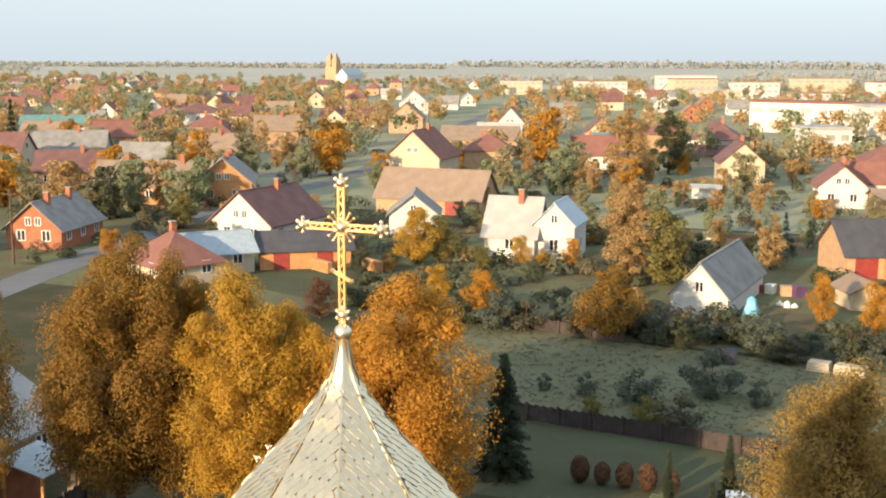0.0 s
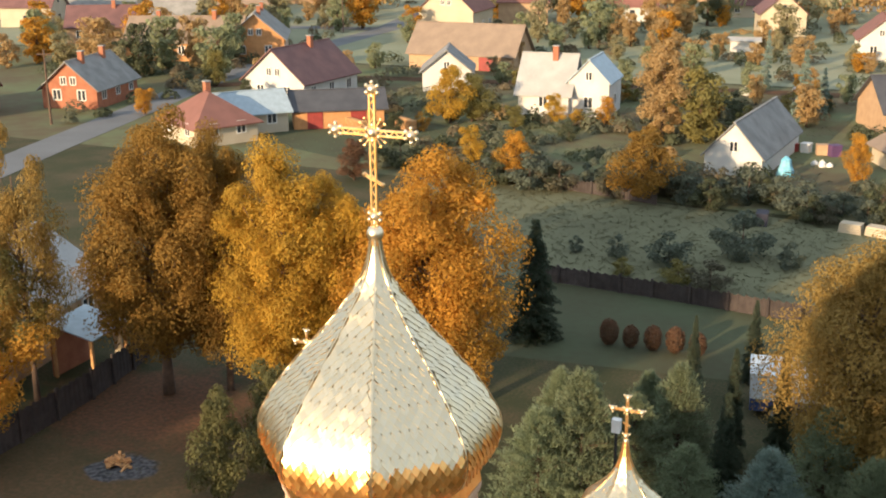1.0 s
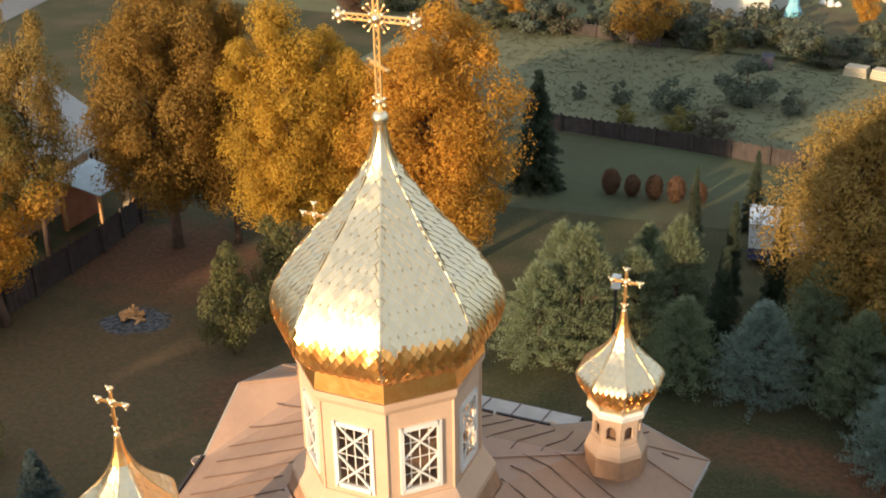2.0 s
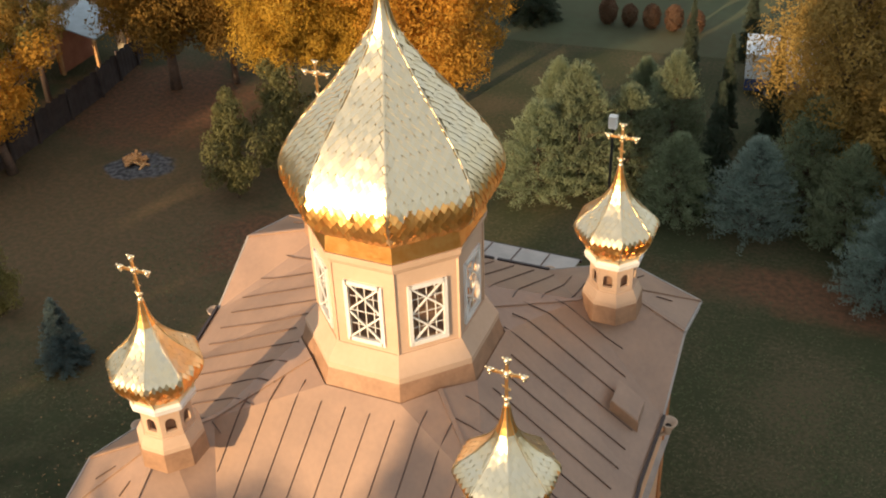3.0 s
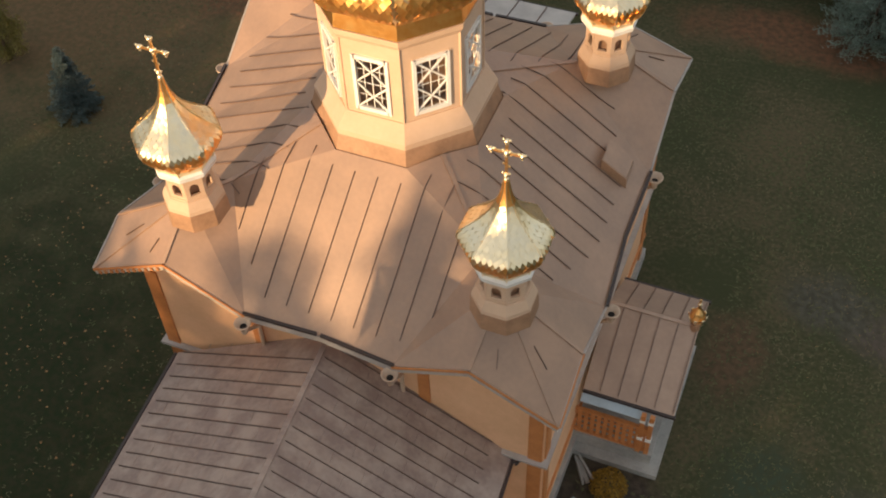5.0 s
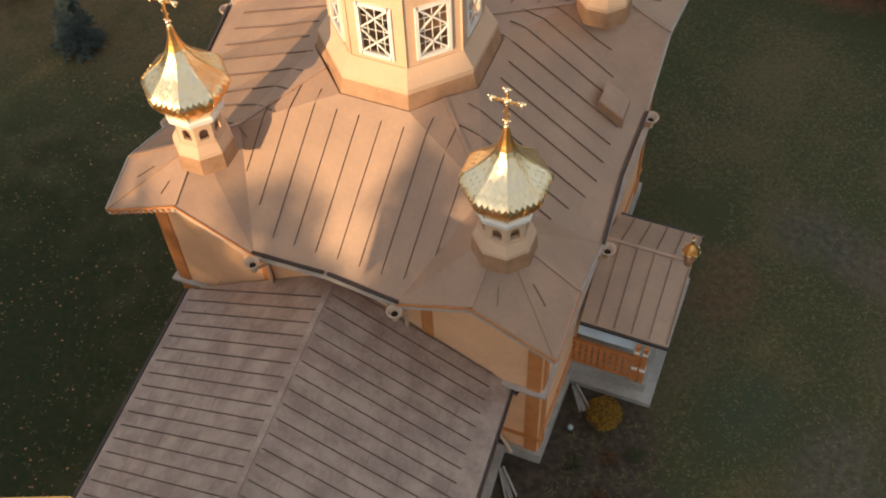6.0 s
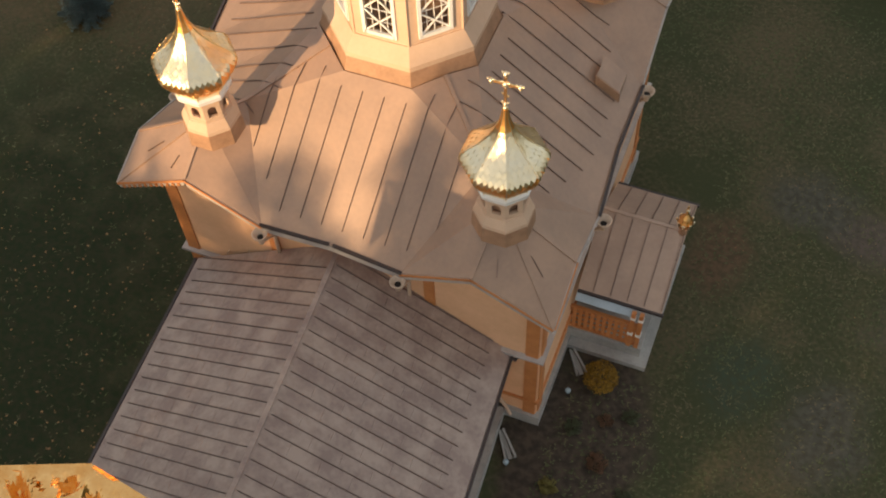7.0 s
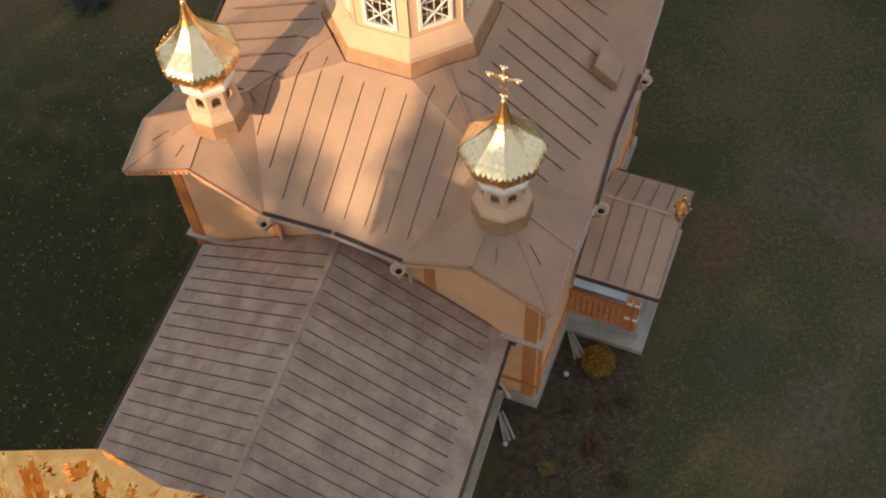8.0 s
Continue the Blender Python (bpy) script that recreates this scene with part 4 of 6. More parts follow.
# fallen leaves and tufts over the near grass
LEAFBIT = mat("fallen_leaves", (0.34, 0.18, 0.07), 0.8, 0.0, (0.15, 0.08, 0.035), 2, 9, 0, island=0.5)
TUFT = mat("grass_tufts", (0.07, 0.085, 0.034), 0.9, 0.0, (0.115, 0.095, 0.055), 0.4, 3, 0, island=0.45, spec=0.2)
r = random.Random(21)
g = Geo()
drifts = [(r.uniform(-14, -5), r.uniform(-16, 8)) for _ in range(26)]
for _ in range(2600):
    a, b = drifts[r.randrange(26)]
    q = r.random()
    x, y = (r.gauss(a, 0.9), r.gauss(b, 1.1)) if q < 0.25 else (r.gauss(-9, 3.5), r.uniform(-16, 10)) if q < 0.34 else (r.uniform(5, 19), r.uniform(-16, 12))
    if -5.8 < x < 7.6 and y > -16:
        continue
    s, a = r.uniform(0.014, 0.045) * (1 if x < 0 else 0.42), r.uniform(0, 6.28)
    c, d = math.cos(a) * s, math.sin(a) * s
    g.poly((x + c, y + d, 0.03), (x - d, y + c, 0.015), (x - c, y - d, 0.035), (x + d, y - c, 0.015))
tagged(part("fallen_leaves", g, LEAFBIT, None), "scattered orange fallen leaves on the grass", "leaves", kind="stuff")
g = Geo()
for k in range(46000):
    x, y = (r.uniform(-30, 24), r.uniform(-20, 34)) if k % 4 == 0 else (r.uniform(-17, 19), r.uniform(-19, 14))
    if -5.9 < x < 7.7 and -17 < y < 6 and not (x > 5.5 and y < -2.4):
        continue
    if x < -4 and y < 3 and k % 7:
        continue
    for _ in range(2):
        a, h, w = r.uniform(0, 6.28), r.uniform(0.03, 0.09), 0.02
        px, py = x + r.gauss(0, 0.06), y + r.gauss(0, 0.06)
        g.poly((px - w * math.sin(a), py + w * math.cos(a), 0), (px + w * math.sin(a), py - w * math.cos(a), 0), (px + h * 1.6 * math.cos(a), py + h * 1.6 * math.sin(a), h * 0.3))
tagged(part("grass_tufts", g, TUFT, None), "short tufts of mixed green and dry grass", "grass", kind="stuff")


# ---- trees ----
def leaf_mat(name, col, other, island=0.22):
    m = mat(name, col, 0.75, 0.0, other, 0.35, 1.6, 0, island=island, spec=0.25, amount=0.8)
    nt = m.node_tree
    b = nt.nodes["Principled BSDF"]
    thin, both = nt.nodes.new("ShaderNodeBsdfTranslucent"), nt.nodes.new("ShaderNodeMixShader")
    nt.links.new(b.inputs["Base Color"].links[0].from_socket, thin.inputs["Color"])
    nt.links.new(b.outputs[0], both.inputs[1])
    nt.links.new(thin.outputs[0], both.inputs[2])
    both.inputs[0].default_value = 0.45
    nt.links.new(both.outputs[0], nt.nodes["Material Output"].inputs["Surface"])
    return m


MAPLE = leaf_mat("maple_leaves", (0.62, 0.32, 0.035), (0.42, 0.235, 0.035))
LINDEN = leaf_mat("linden_leaves", (0.62, 0.375, 0.035), (0.40, 0.265, 0.04))
RUST = leaf_mat("rust_leaves", (0.37, 0.205, 0.035), (0.22, 0.145, 0.035))
OCHRE = leaf_mat("ochre_leaves", (0.44, 0.29, 0.075), (0.28, 0.20, 0.06))
OLIVE = leaf_mat("olive_leaves", (0.30, 0.25, 0.075), (0.18, 0.17, 0.06))
SAPLING = leaf_mat("sapling_leaves", (0.19, 0.18, 0.07), (0.12, 0.12, 0.05))
GREEN = leaf_mat("dull_green_leaves", (0.13, 0.14, 0.075), (0.09, 0.10, 0.055))
YELLOW = leaf_mat("yellow_leaves", (0.58, 0.38, 0.06), (0.36, 0.22, 0.04))
PINE = leaf_mat("pine_needles", (0.315, 0.36, 0.21), (0.205, 0.25, 0.15))
PINE_TIP = leaf_mat("pale_pine_needles", (0.26, 0.295, 0.17), (0.175, 0.205, 0.12))
SPRUCE = leaf_mat("dark_spruce_needles", (0.10, 0.125, 0.08), (0.06, 0.08, 0.055))
BLUE_SPRUCE = leaf_mat("blue_spruce_needles", (0.32, 0.40, 0.34), (0.22, 0.285, 0.25))
NAVY_SPRUCE = leaf_mat("deep_blue_spruce_needles", (0.16, 0.215, 0.21), (0.10, 0.14, 0.14))
SHRUB = leaf_mat("dark_shrub_leaves", (0.165, 0.185, 0.135), (0.12, 0.14, 0.105), 0.15)
HEDGE = leaf_mat("hedge_leaves", (0.17, 0.155, 0.10), (0.12, 0.115, 0.08), 0.18)
RED_BUSH = leaf_mat("red_bush_leaves", (0.22, 0.12, 0.07), (0.14, 0.085, 0.05))
BARK = mat("bark", (0.16, 0.10, 0.065), 0.9, 0.0, (0.08, 0.055, 0.04), 3, 18, 0.6, 14)


def leaf(g, c, n, s, r, slim=0.55):
    """One bent leaf cluster: two triangles with a fold."""
    t = n.cross(Vector((r.gauss(0, 1), r.gauss(0, 1), r.gauss(0, 1))))
    t.normalize()
    u = n.cross(t)
    k = len(g.v)
    g.v.extend((tuple(c - t * s), tuple(c + u * s * slim + n * s * 0.2), tuple(c + t * s), tuple(c - u * s * slim + n * s * 0.2)))
    g.f.extend(((k, k + 1, k + 2), (k, k + 2, k + 3)))


def crown_geo(seed, h, rx, base, lobes, leaves, size, top=0.85, fat=1.0):
    """A broad crown from base to h metres: uneven lobes, each hung with leaf clusters, denser outside."""
    r = random.Random(seed)
    g = Geo()
    tips = []
    tops = [r.uniform(0.74, 0.97) for _ in range(7)]
    tops[r.randrange(7)] = 1.0
    for i in range(lobes):
        f = (i + r.random()) / lobes
        z = base + (h * tops[int((i * 2.4) / (2 * math.pi) * 7) % 7] - base) * f
        prof = math.sin(math.pi * min(1, max(0.03, (f * 0.83 + 0.1)) ** top)) ** 0.55
        a = i * 2.4 + r.uniform(-0.5, 0.5)
        d = rx * prof * r.uniform(0.25, 0.98)
        c = Vector((d * math.cos(a), d * math.sin(a), z))
        tips.append(c)
        rr = rx * (0.155 + 0.165 * prof) * r.uniform(0.6, 1.4) * fat
        for _ in range(leaves // lobes):
            n = Vector((r.gauss(0, 1), r.gauss(0, 1), r.gauss(0.25, 1)))
            n.normalize()
            q = c + Vector((n.x * rr, n.y * rr, n.z * rr * 0.8)) * (r.random() ** 0.35)
            n2 = (n + Vector((r.gauss(0, 0.38), r.gauss(0, 0.38), r.gauss(0.25, 0.38)))).normalized()
            leaf(g, q, n2, size * r.uniform(0.6, 1.3), r)
    return g, tips


def trunk_geo(h, r0, tips, lean=(0, 0)):
    g = Geo()
    pts = [Vector((lean[0] * t * h, lean[1] * t * h, h * t)) for t in (0, 0.15, 0.35, 0.6, 0.85)]
    rad = [r0 * 1.35, r0, r0 * 0.85, r0 * 0.55, r0 * 0.2]
    for i in range(4):
        g.tube(pts[i], pts[i + 1], rad[i], rad[i + 1], 8)
    for c in tips[::2]:
        s = min(0.8, max(0.2, (c.z / h) * 0.7))
        p = Vector((lean[0] * s * h, lean[1] * s * h, s * h))
        m = lerp(p, c, 0.5) + Vector((0, 0, -0.15))
        g.tube(p, m, r0 * 0.35, r0 * 0.2, 5)
        g.tube(m, c, r0 * 0.2, r0 * 0.06, 5)
    return g


KINDS = {}


def tree_kind(key, seed, h, rx, base, lobes, leaves, size, top=0.85, r0=0.2, fat=1.0):
    g, tips = crown_geo(seed, h, rx, base, lobes, leaves, size, top, fat)
    KINDS[key] = (g, trunk_geo(h, r0, tips), h)


def meshes(key, material):
    """The shared crown and trunk meshes of a kind in one leaf colour."""
    if (key, material.name) not in KINDS:
        g, t, h = KINDS[key]
        KINDS[key, material.name] = (g.mesh("crown", material), t.mesh("trunk", BARK, True))
    return KINDS[key, material.name]


def tree(key, material, x, y, h, label, spread=1.0, turn=0.0, name="tree", group="", tilt=(0, 0)):
    cm, tm = meshes(key, material)
    k = h / KINDS[key][2]
    ob = thing(name, label, "tree" if name == "tree" else name.replace("_", " "), group)
    ob.matrix_world = Matrix.LocRotScale((x, y, 0), Euler((radians(tilt[0]), radians(tilt[1]), radians(turn))), (k * spread, k * spread, k))
    part("crown", cm, None, ob)
    if tm.vertices:
        part("trunk", tm, None, ob)
    return ob


tree_kind("broad", 1, 13, 4.1, 2.6, 125, 82000, 0.082, 0.95, 0.26)
tree_kind("broad2", 2, 13, 4.0, 2.7, 112, 74000, 0.082, 0.88, 0.24)
tree_kind("row", 1, 13, 4.1, 1.8, 52, 8000, 0.22, 0.95, 0.26)
tree_kind("row2", 2, 13, 4.0, 2.0, 46, 7200, 0.22, 0.88, 0.24)
tree_kind("open", 3, 9, 3.0, 2.2, 40, 24000, 0.07, 0.9, 0.17)
tree_kind("tall", 4, 14, 2.6, 1.2, 36, 9000, 0.18, 0.8, 0.2, 1.25)
tree_kind("small", 5, 7, 2.6, 0.7, 22, 7500, 0.12, 1.2, 0.14, 1.2)
tree_kind("far", 6, 9, 3.2, 0.9, 18, 1900, 0.3, 1.3, 0.2, 1.35)
tree_kind("far2", 7, 8, 2.7, 0.6, 16, 1600, 0.3, 1.2, 0.2, 1.35)
tree_kind("bush", 8, 2.2, 1.3, 0.1, 14, 1600, 0.1, 1.0, 0.04, 1.15)


r = random.Random(88)
g, tips = Geo(), []
for k in range(1500):
    n = Vector((r.gauss(0, 1), r.gauss(0, 1), r.gauss(0, 1))).normalized()
    leaf(g, Vector((0, 0, 0.74)) + Vector((n.x * 0.6, n.y * 0.6, n.z * 0.72)) * r.uniform(0.75, 1.03), (n + Vector((r.gauss(0, 0.4), r.gauss(0, 0.4), r.gauss(0, 0.4)))).normalized(), 0.07, r)
KINDS["clipped"] = (g, Geo().tube((0, 0, 0), (0, 0, 0.6), 0.05, 0.04, 6), 1.5)


KINDS["sapling"] = (KINDS["small"][0], Geo().tube((0, 0, 0), (0, 0, 5.2), 0.09, 0.03, 7), 7)


def conifer_kind(key, seed, h, rx, whorls, per, size, droop):
    r = random.Random(seed)
    g, t = Geo(), Geo().tube((0, 0, 0), (0, 0, h * 0.97), h * 0.018 + 0.03, 0.015, 7)
    for i in range(whorls):
        f = i / (whorls - 1)
        z = h * (0.05 + 0.93 * f)
        reach = rx * (1 - f) ** 0.8 * r.uniform(0.85, 1.1) + 0.08
        for b in range(per):
            a = r.uniform(0, 6.28)
            d = reach * r.uniform(0.75, 1.1)
            tip = Vector((d * math.cos(a), d * math.sin(a), z - d * droop))
            t.tube((0, 0, z), tip, 0.02, 0.006, 4)
            n = max(4, int(d / size * 1.7))
            for j in range(n):
                q = lerp((0, 0, z), tip, (j + 0.7) / n)
                for _ in range(4):
                    v = Vector((math.cos(a), math.sin(a), 0.55)) + Vector((r.gauss(0, 0.7), r.gauss(0, 0.7), r.gauss(0, 0.5)))
                    leaf(g, q + Vector((r.gauss(0, 0.06), r.gauss(0, 0.06), r.gauss(0, 0.05))), v.normalized(), size * r.uniform(0.8, 1.6), r, 0.2)
    KINDS[key] = (g, t, h)




def pine_kind(key, seed, h, rx):
    """A young bushy pine: rising limbs of uneven length, each set with long upswept needle tufts."""
    r = random.Random(seed)
    g, t = Geo(), Geo().tube((0, 0, 0), (0, 0, h * 0.95), h * 0.016 + 0.03, 0.015, 7)
    for i in range(420):
        f = r.random() ** 1.15
        z = h * (0.03 + 0.9 * f)
        d = rx * (1 - 0.96 * f ** 1.5) * r.uniform(0.45, 1.12) + 0.1
        a = r.uniform(0, 6.28)
        base = Vector((0, 0, z * 0.93))
        tip = Vector((d * math.cos(a), d * math.sin(a), z + d * r.uniform(0.05, 0.45)))
        if i % 3 == 0:
            t.tube(base, tip, 0.025, 0.006, 4)
        for j in range(9):
            q = lerp(base, tip, 0.45 + 0.6 * (j + r.random()) / 9)
            for _ in range(7):
                v = Vector((math.cos(a) * 0.6, math.sin(a) * 0.6, 0.9)) + Vector((r.gauss(0, 0.5), r.gauss(0, 0.5), r.gauss(0, 0.35)))
                v.normalize()
                c = q + Vector((r.gauss(0, 0.09), r.gauss(0, 0.09), r.gauss(0, 0.08)))
                w = v.cross(Vector((r.gauss(0, 1), r.gauss(0, 1), r.gauss(0, 1)))).normalized() * 0.022
                k, s = len(g.v), r.uniform(0.12, 0.24)
                g.v.extend((tuple(c - w), tuple(c + w), tuple(c + v * s)))
                g.f.append((k, k + 1, k + 2))
    KINDS[key] = (g, t, h)


pine_kind("pine", 11, 6, 2.2)
conifer_kind("spruce", 12, 6, 1.35, 28, 12, 0.1, 0.3)
conifer_kind("far_spruce", 13, 12, 2.6, 12, 6, 0.5, 0.25)

# the maples and lindens behind the church
tree("broad", RUST, -23.4, 24.0, 13.4, "tall maple in rust-brown autumn leaf beside the fence", 0.84, 20)
tree("broad2", RUST, -20.9, 25.5, 12.6, "tall maple in rust-brown autumn leaf with a bare dark trunk", 0.6, 140)
tree("broad2", LINDEN, -17.0, 24.4, 12.3, "tall linden with golden-yellow autumn crown", 0.78, 70)
tree("broad", LINDEN, -15.0, 26.2, 10.8, "tall linden with golden-yellow autumn crown, lower than its neighbours", 0.72, 200)
tree("broad", MAPLE, -10.2, 25.4, 12.6, "tall maple with an orange autumn crown", 0.95, 300)
tree("open", MAPLE, -25.6, 14.6, 9.5, "leaning tree with thin orange and green leaves by the fence", 1.0, 10, tilt=(0, -8))
tree("open", OLIVE, -30.4, 20.0, 10.6, "thin-leaved olive-green tree over the shed", 0.85, 100)
tree("open", OCHRE, -28.6, 20.8, 12.9, "tall thin-leaved olive and orange tree in front of the shed", 0.52, 250)
tree("small", MAPLE, -27.5, 11.0, 6.5, "small orange-leaved tree by the plank fence", 0.9, 50)
tree("broad2", OCHRE, 7.3, 25.2, 10.6, "rust-brown autumn tree beside the white box trailer", 0.98, 220)
tree("small", OCHRE, 9.6, 22.6, 7.0, "lower rust-brown autumn tree beside young pines", 0.9, 30)
# young pines and shrubs on the north side
for x, y, h, sp, m, key, turn in ((-3.6, 20.4, 4.6, 1.15, PINE, "pine", 15), (-0.4, 22.4, 4.8, 1.2, PINE_TIP, "pine", 115), (2.0, 20.6, 4.0, 1.2, PINE, "pine", 215), (6.6, 22.6, 5.4, 1.0, PINE, "pine", 165), (12.6, 21.4, 6.6, 1.0, PINE_TIP, "pine", 265), (9.9, 17.6, 4.4, 1.1, BLUE_SPRUCE, "pine", 5), (-2.2, 21.4, 6.0, 1.0, PINE_TIP, "pine", 0), (0.9, 24.4, 5.6, 0.85, PINE_TIP, "pine", 70), (3.0, 22.5, 5.2, 0.75, SPRUCE, "spruce", 20), (4.9, 20.6, 4.4, 1.15, BLUE_SPRUCE, "pine", 140),
                                  (8.3, 20.8, 4.6, 1.0, PINE, "pine", 200), (10.9, 19.6, 6.2, 1.0, BLUE_SPRUCE, "pine", 250), (-4.0, 24.5, 4.5, 0.9, PINE, "pine", 300), (-1.0, 27.5, 3.6, 1.0, PINE, "pine", 40),
                                  (2.6, 27.0, 5.2, 0.6, SPRUCE, "spruce", 90), (4.4, 28.6, 5.0, 0.6, SPRUCE, "spruce", 10), (2.2, 36.0, 4.2, 0.7, SPRUCE, "spruce", 33), (-0.2, 33.4, 4.0, 0.6, SPRUCE, "spruce", 53), (12.8, 17.0, 5.0, 1.0, BLUE_SPRUCE, "pine", 77)):
    tree(key, m, x, y, h, "young bushy conifer with dull green needles at the grass edge", sp, turn, "conifer", "young conifers behind the church")
tree("spruce", SPRUCE, -9.5, 37.4, 6.6, "narrow dark green spruce beside the maples", 1.1, 5, "conifer")
tree("spruce", NAVY_SPRUCE, -15.2, 4.9, 2.8, "small blue spruce standing on the grass", 1.5, 60, "conifer")
for x, y, h, m in ((-15.2, 16.2, 5.0, SAPLING), (-14.2, 18.6, 5.4, SAPLING)):
    tree("sapling", m, x, y, h, "slender dull green sapling on the leaf-strewn grass", 0.68, x * 31, "sapling", "saplings on the grass")
tree("small", OLIVE, -19.2, 6.4, 3.2, "low olive-green shrub tree on the grass", 0.8, 12, "shrub")
for k in range(5):
    tree("clipped", RED_BUSH, -5.5 + 1.16 * k, 38.0 + 0.05 * k, (1.5, 1.3, 1.42, 1.5, 1.35)[k], "clipped round red-brown bush in a row", 0.85, 77 * k, "bush", "row of clipped bushes")
for x, y, h, sp, m in ((-9.0, 53.0, 1.5, 1.0, SHRUB), (-5.5, 52.7, 2.0, 1.35, SHRUB), (-1.4, 56.1, 3.0, 1.2, SHRUB), (1.8, 54.8, 1.6, 1.0, SHRUB), (-11.8, 53.2, 1.1, 0.9, SHRUB), (-4.2, 49.4, 1.4, 1.5, OLIVE), (-2.2, 49.2, 1.7, 1.4, HEDGE), (-7.8, 49.6, 1.1, 1.2, OLIVE)):
    tree("bush", m, x, y, h, "low grey-green shrub in the meadow", sp, x * 40, "shrub", "shrubs in the meadow")
r = random.Random(31)
for k in range(34):
    x = -24 + k * 1.05
    tree("bush", (SHRUB, GREEN, HEDGE, SHRUB)[k % 4], x + r.uniform(-0.5, 0.5), 67.5 + r.uniform(-1.2, 4.5) - 0.08 * x, r.uniform(1.4, 3.0), "tangled hedgerow shrub along the meadow", r.uniform(1.0, 1.5), k * 50, "shrub", "hedgerow along the meadow")

# rough grass of the meadow and the gardens
g = Geo()
r = random.Random(41)
for k in range(9000):
    x, y = r.uniform(-26, 22), r.uniform(46.6, 68) if k % 3 else r.uniform(70, 122)
    if k % 3 == 0:
        x = r.uniform(-62, 20)
    s = r.uniform(0.05, 0.11)
    for _ in range(3):
        v = Vector((r.gauss(0, 0.35), r.gauss(0, 0.35), 1)).normalized()
        leaf(g, Vector((x + r.gauss(0, s), y + r.gauss(0, s), s * 0.45)), v, s, r)
tagged(part("rough_grass", g, leaf_mat("rough_grass", (0.175, 0.178, 0.105), (0.15, 0.148, 0.088), 0.12), None), "rough tufted meadow grass between gardens", "grass", kind="stuff")

# unseen trees added sunward, past the bell tower, to shade lower church and grass
rs = random.Random(77)
for k in range(13):
    f = k / 12
    x = -46 + 50 * f - (0.9 if -11 < -46 + 50 * f < -2 else 0.0)
    tall = 13.4 if x < -20 else 15.8 if x < -15 else 17.75 if x < -11 else 21.6
    tree(("row", "row2")[k % 2], (RUST, MAPLE, OLIVE, LINDEN)[k % 4], x + rs.uniform(-0.5, 0.5), -25 - 24 * f + rs.uniform(-1.5, 1.5), tall + rs.uniform(-0.3, 0.3), "unseen tall autumn tree, added in a row past the bell tower for shade", 1.15 if x < -15 else 0.8 if x < -11 else 0.6, k * 61, group="churchyard tree row")

# ---- garden things round the church ----
for x, y in ((5.56, -3.46), (4.66, -6.06)):
    lamp = thing("garden_lamp", "small frosted globe garden lamp in the flower bed", "lamp", "garden lamps", pose(x, y, 0))
    part("post", Geo().tube((0, 0, 0), (0, 0, 0.16), 0.025, 0.025), IRON, lamp)
    part("globe", Geo().ball((0, 0, 0.22), 0.085, 14, 9), GLOBE, lamp, smooth=True)
r = random.Random(63)
bush = thing("shrub", "round yellow-leaved shrub in the flower bed", "shrub", m=pose(6.3, -2.85, 0))
g = Geo()
for k in range(9):
    a, d = 0.7 * k, r.uniform(0.15, 0.3)
    g.tube((0, 0, 0), (d * math.cos(a), d * math.sin(a), r.uniform(0.4, 0.7)), 0.015, 0.006)
part("stems", g, BARK, bush)
g = Geo()
for k in range(1500):
    v = Vector((r.gauss(0, 1), r.gauss(0, 1), r.gauss(0.25, 0.8))).normalized()
    d = (0.55 + 0.45 * r.random() ** 0.5) * (1 + 0.14 * math.sin(5 * math.atan2(v.y, v.x)) * v.z)
    p = Vector((v.x * 0.5 * d, v.y * 0.5 * d, max(0.05, 0.42 + v.z * 0.42 * d)))
    leaf(g, p, (v + Vector((r.gauss(0, 0.5), r.gauss(0, 0.5), r.gauss(0, 0.5)))).normalized(), r.uniform(0.025, 0.05), r)
part("leaves", g, leaf_mat("mustard_leaves", (0.46, 0.27, 0.035), (0.26, 0.16, 0.03), 0.35), bush)
for k, (x, y, h, m) in enumerate(((6.0, -4.4, 0.3, GREEN), (6.9, -5.2, 0.35, RED_BUSH), (5.9, -6.3, 0.3, OLIVE), (7.4, -3.6, 0.28, GREEN), (6.6, -7.2, 0.3, GREEN), (5.3, -7.6, 0.3, OLIVE), (7.9, -5.9, 0.3, GREEN), (6.8, -3.9, 0.25, RED_BUSH))):
    tree("bush", m, x, y, h, "low wilted bedding plant in dark soil", 1.6, k * 40, "plant", "bedding plants")
for (x, y), (u, v) in (((5.25, -2.1), (5.75, -2.75)), ((4.2, -5.15), (4.72, -5.85))):
    d = Vector((u - x, v - y, 0)).normalized()
    n = Vector((-d.y, d.x, 0))
    tr = thing("drain_trough", "grey concrete drain trough leading rainwater into the bed", "drain", "drain troughs")
    for s in (1, -1):
        p, q = Vector((x, y, 0.06)) + n * 0.05 * s, Vector((u, v, 0.06)) + n * 0.14 * s
        part("trough_side", Geo().beam(p, q, 0.06, 0.12), CONCRETE, tr)
    part("trough_floor", Geo().beam((x, y, 0.02), (u, v, 0.02), 0.12, 0.03), CONCRETE, tr)
pole = thing("floodlight", "white box floodlight on a slim dark pole", "floodlight")
pole.matrix_world = pose(0.37, 16.3, 0)
part("pole", Geo().tube((0, 0, 0), (0, 0, 6.0), 0.06, 0.045), IRON, pole)
part("lamp_box", Geo().box(-0.14, 0.14, -0.12, 0.12, 6.0, 6.45), WHITE, pole)

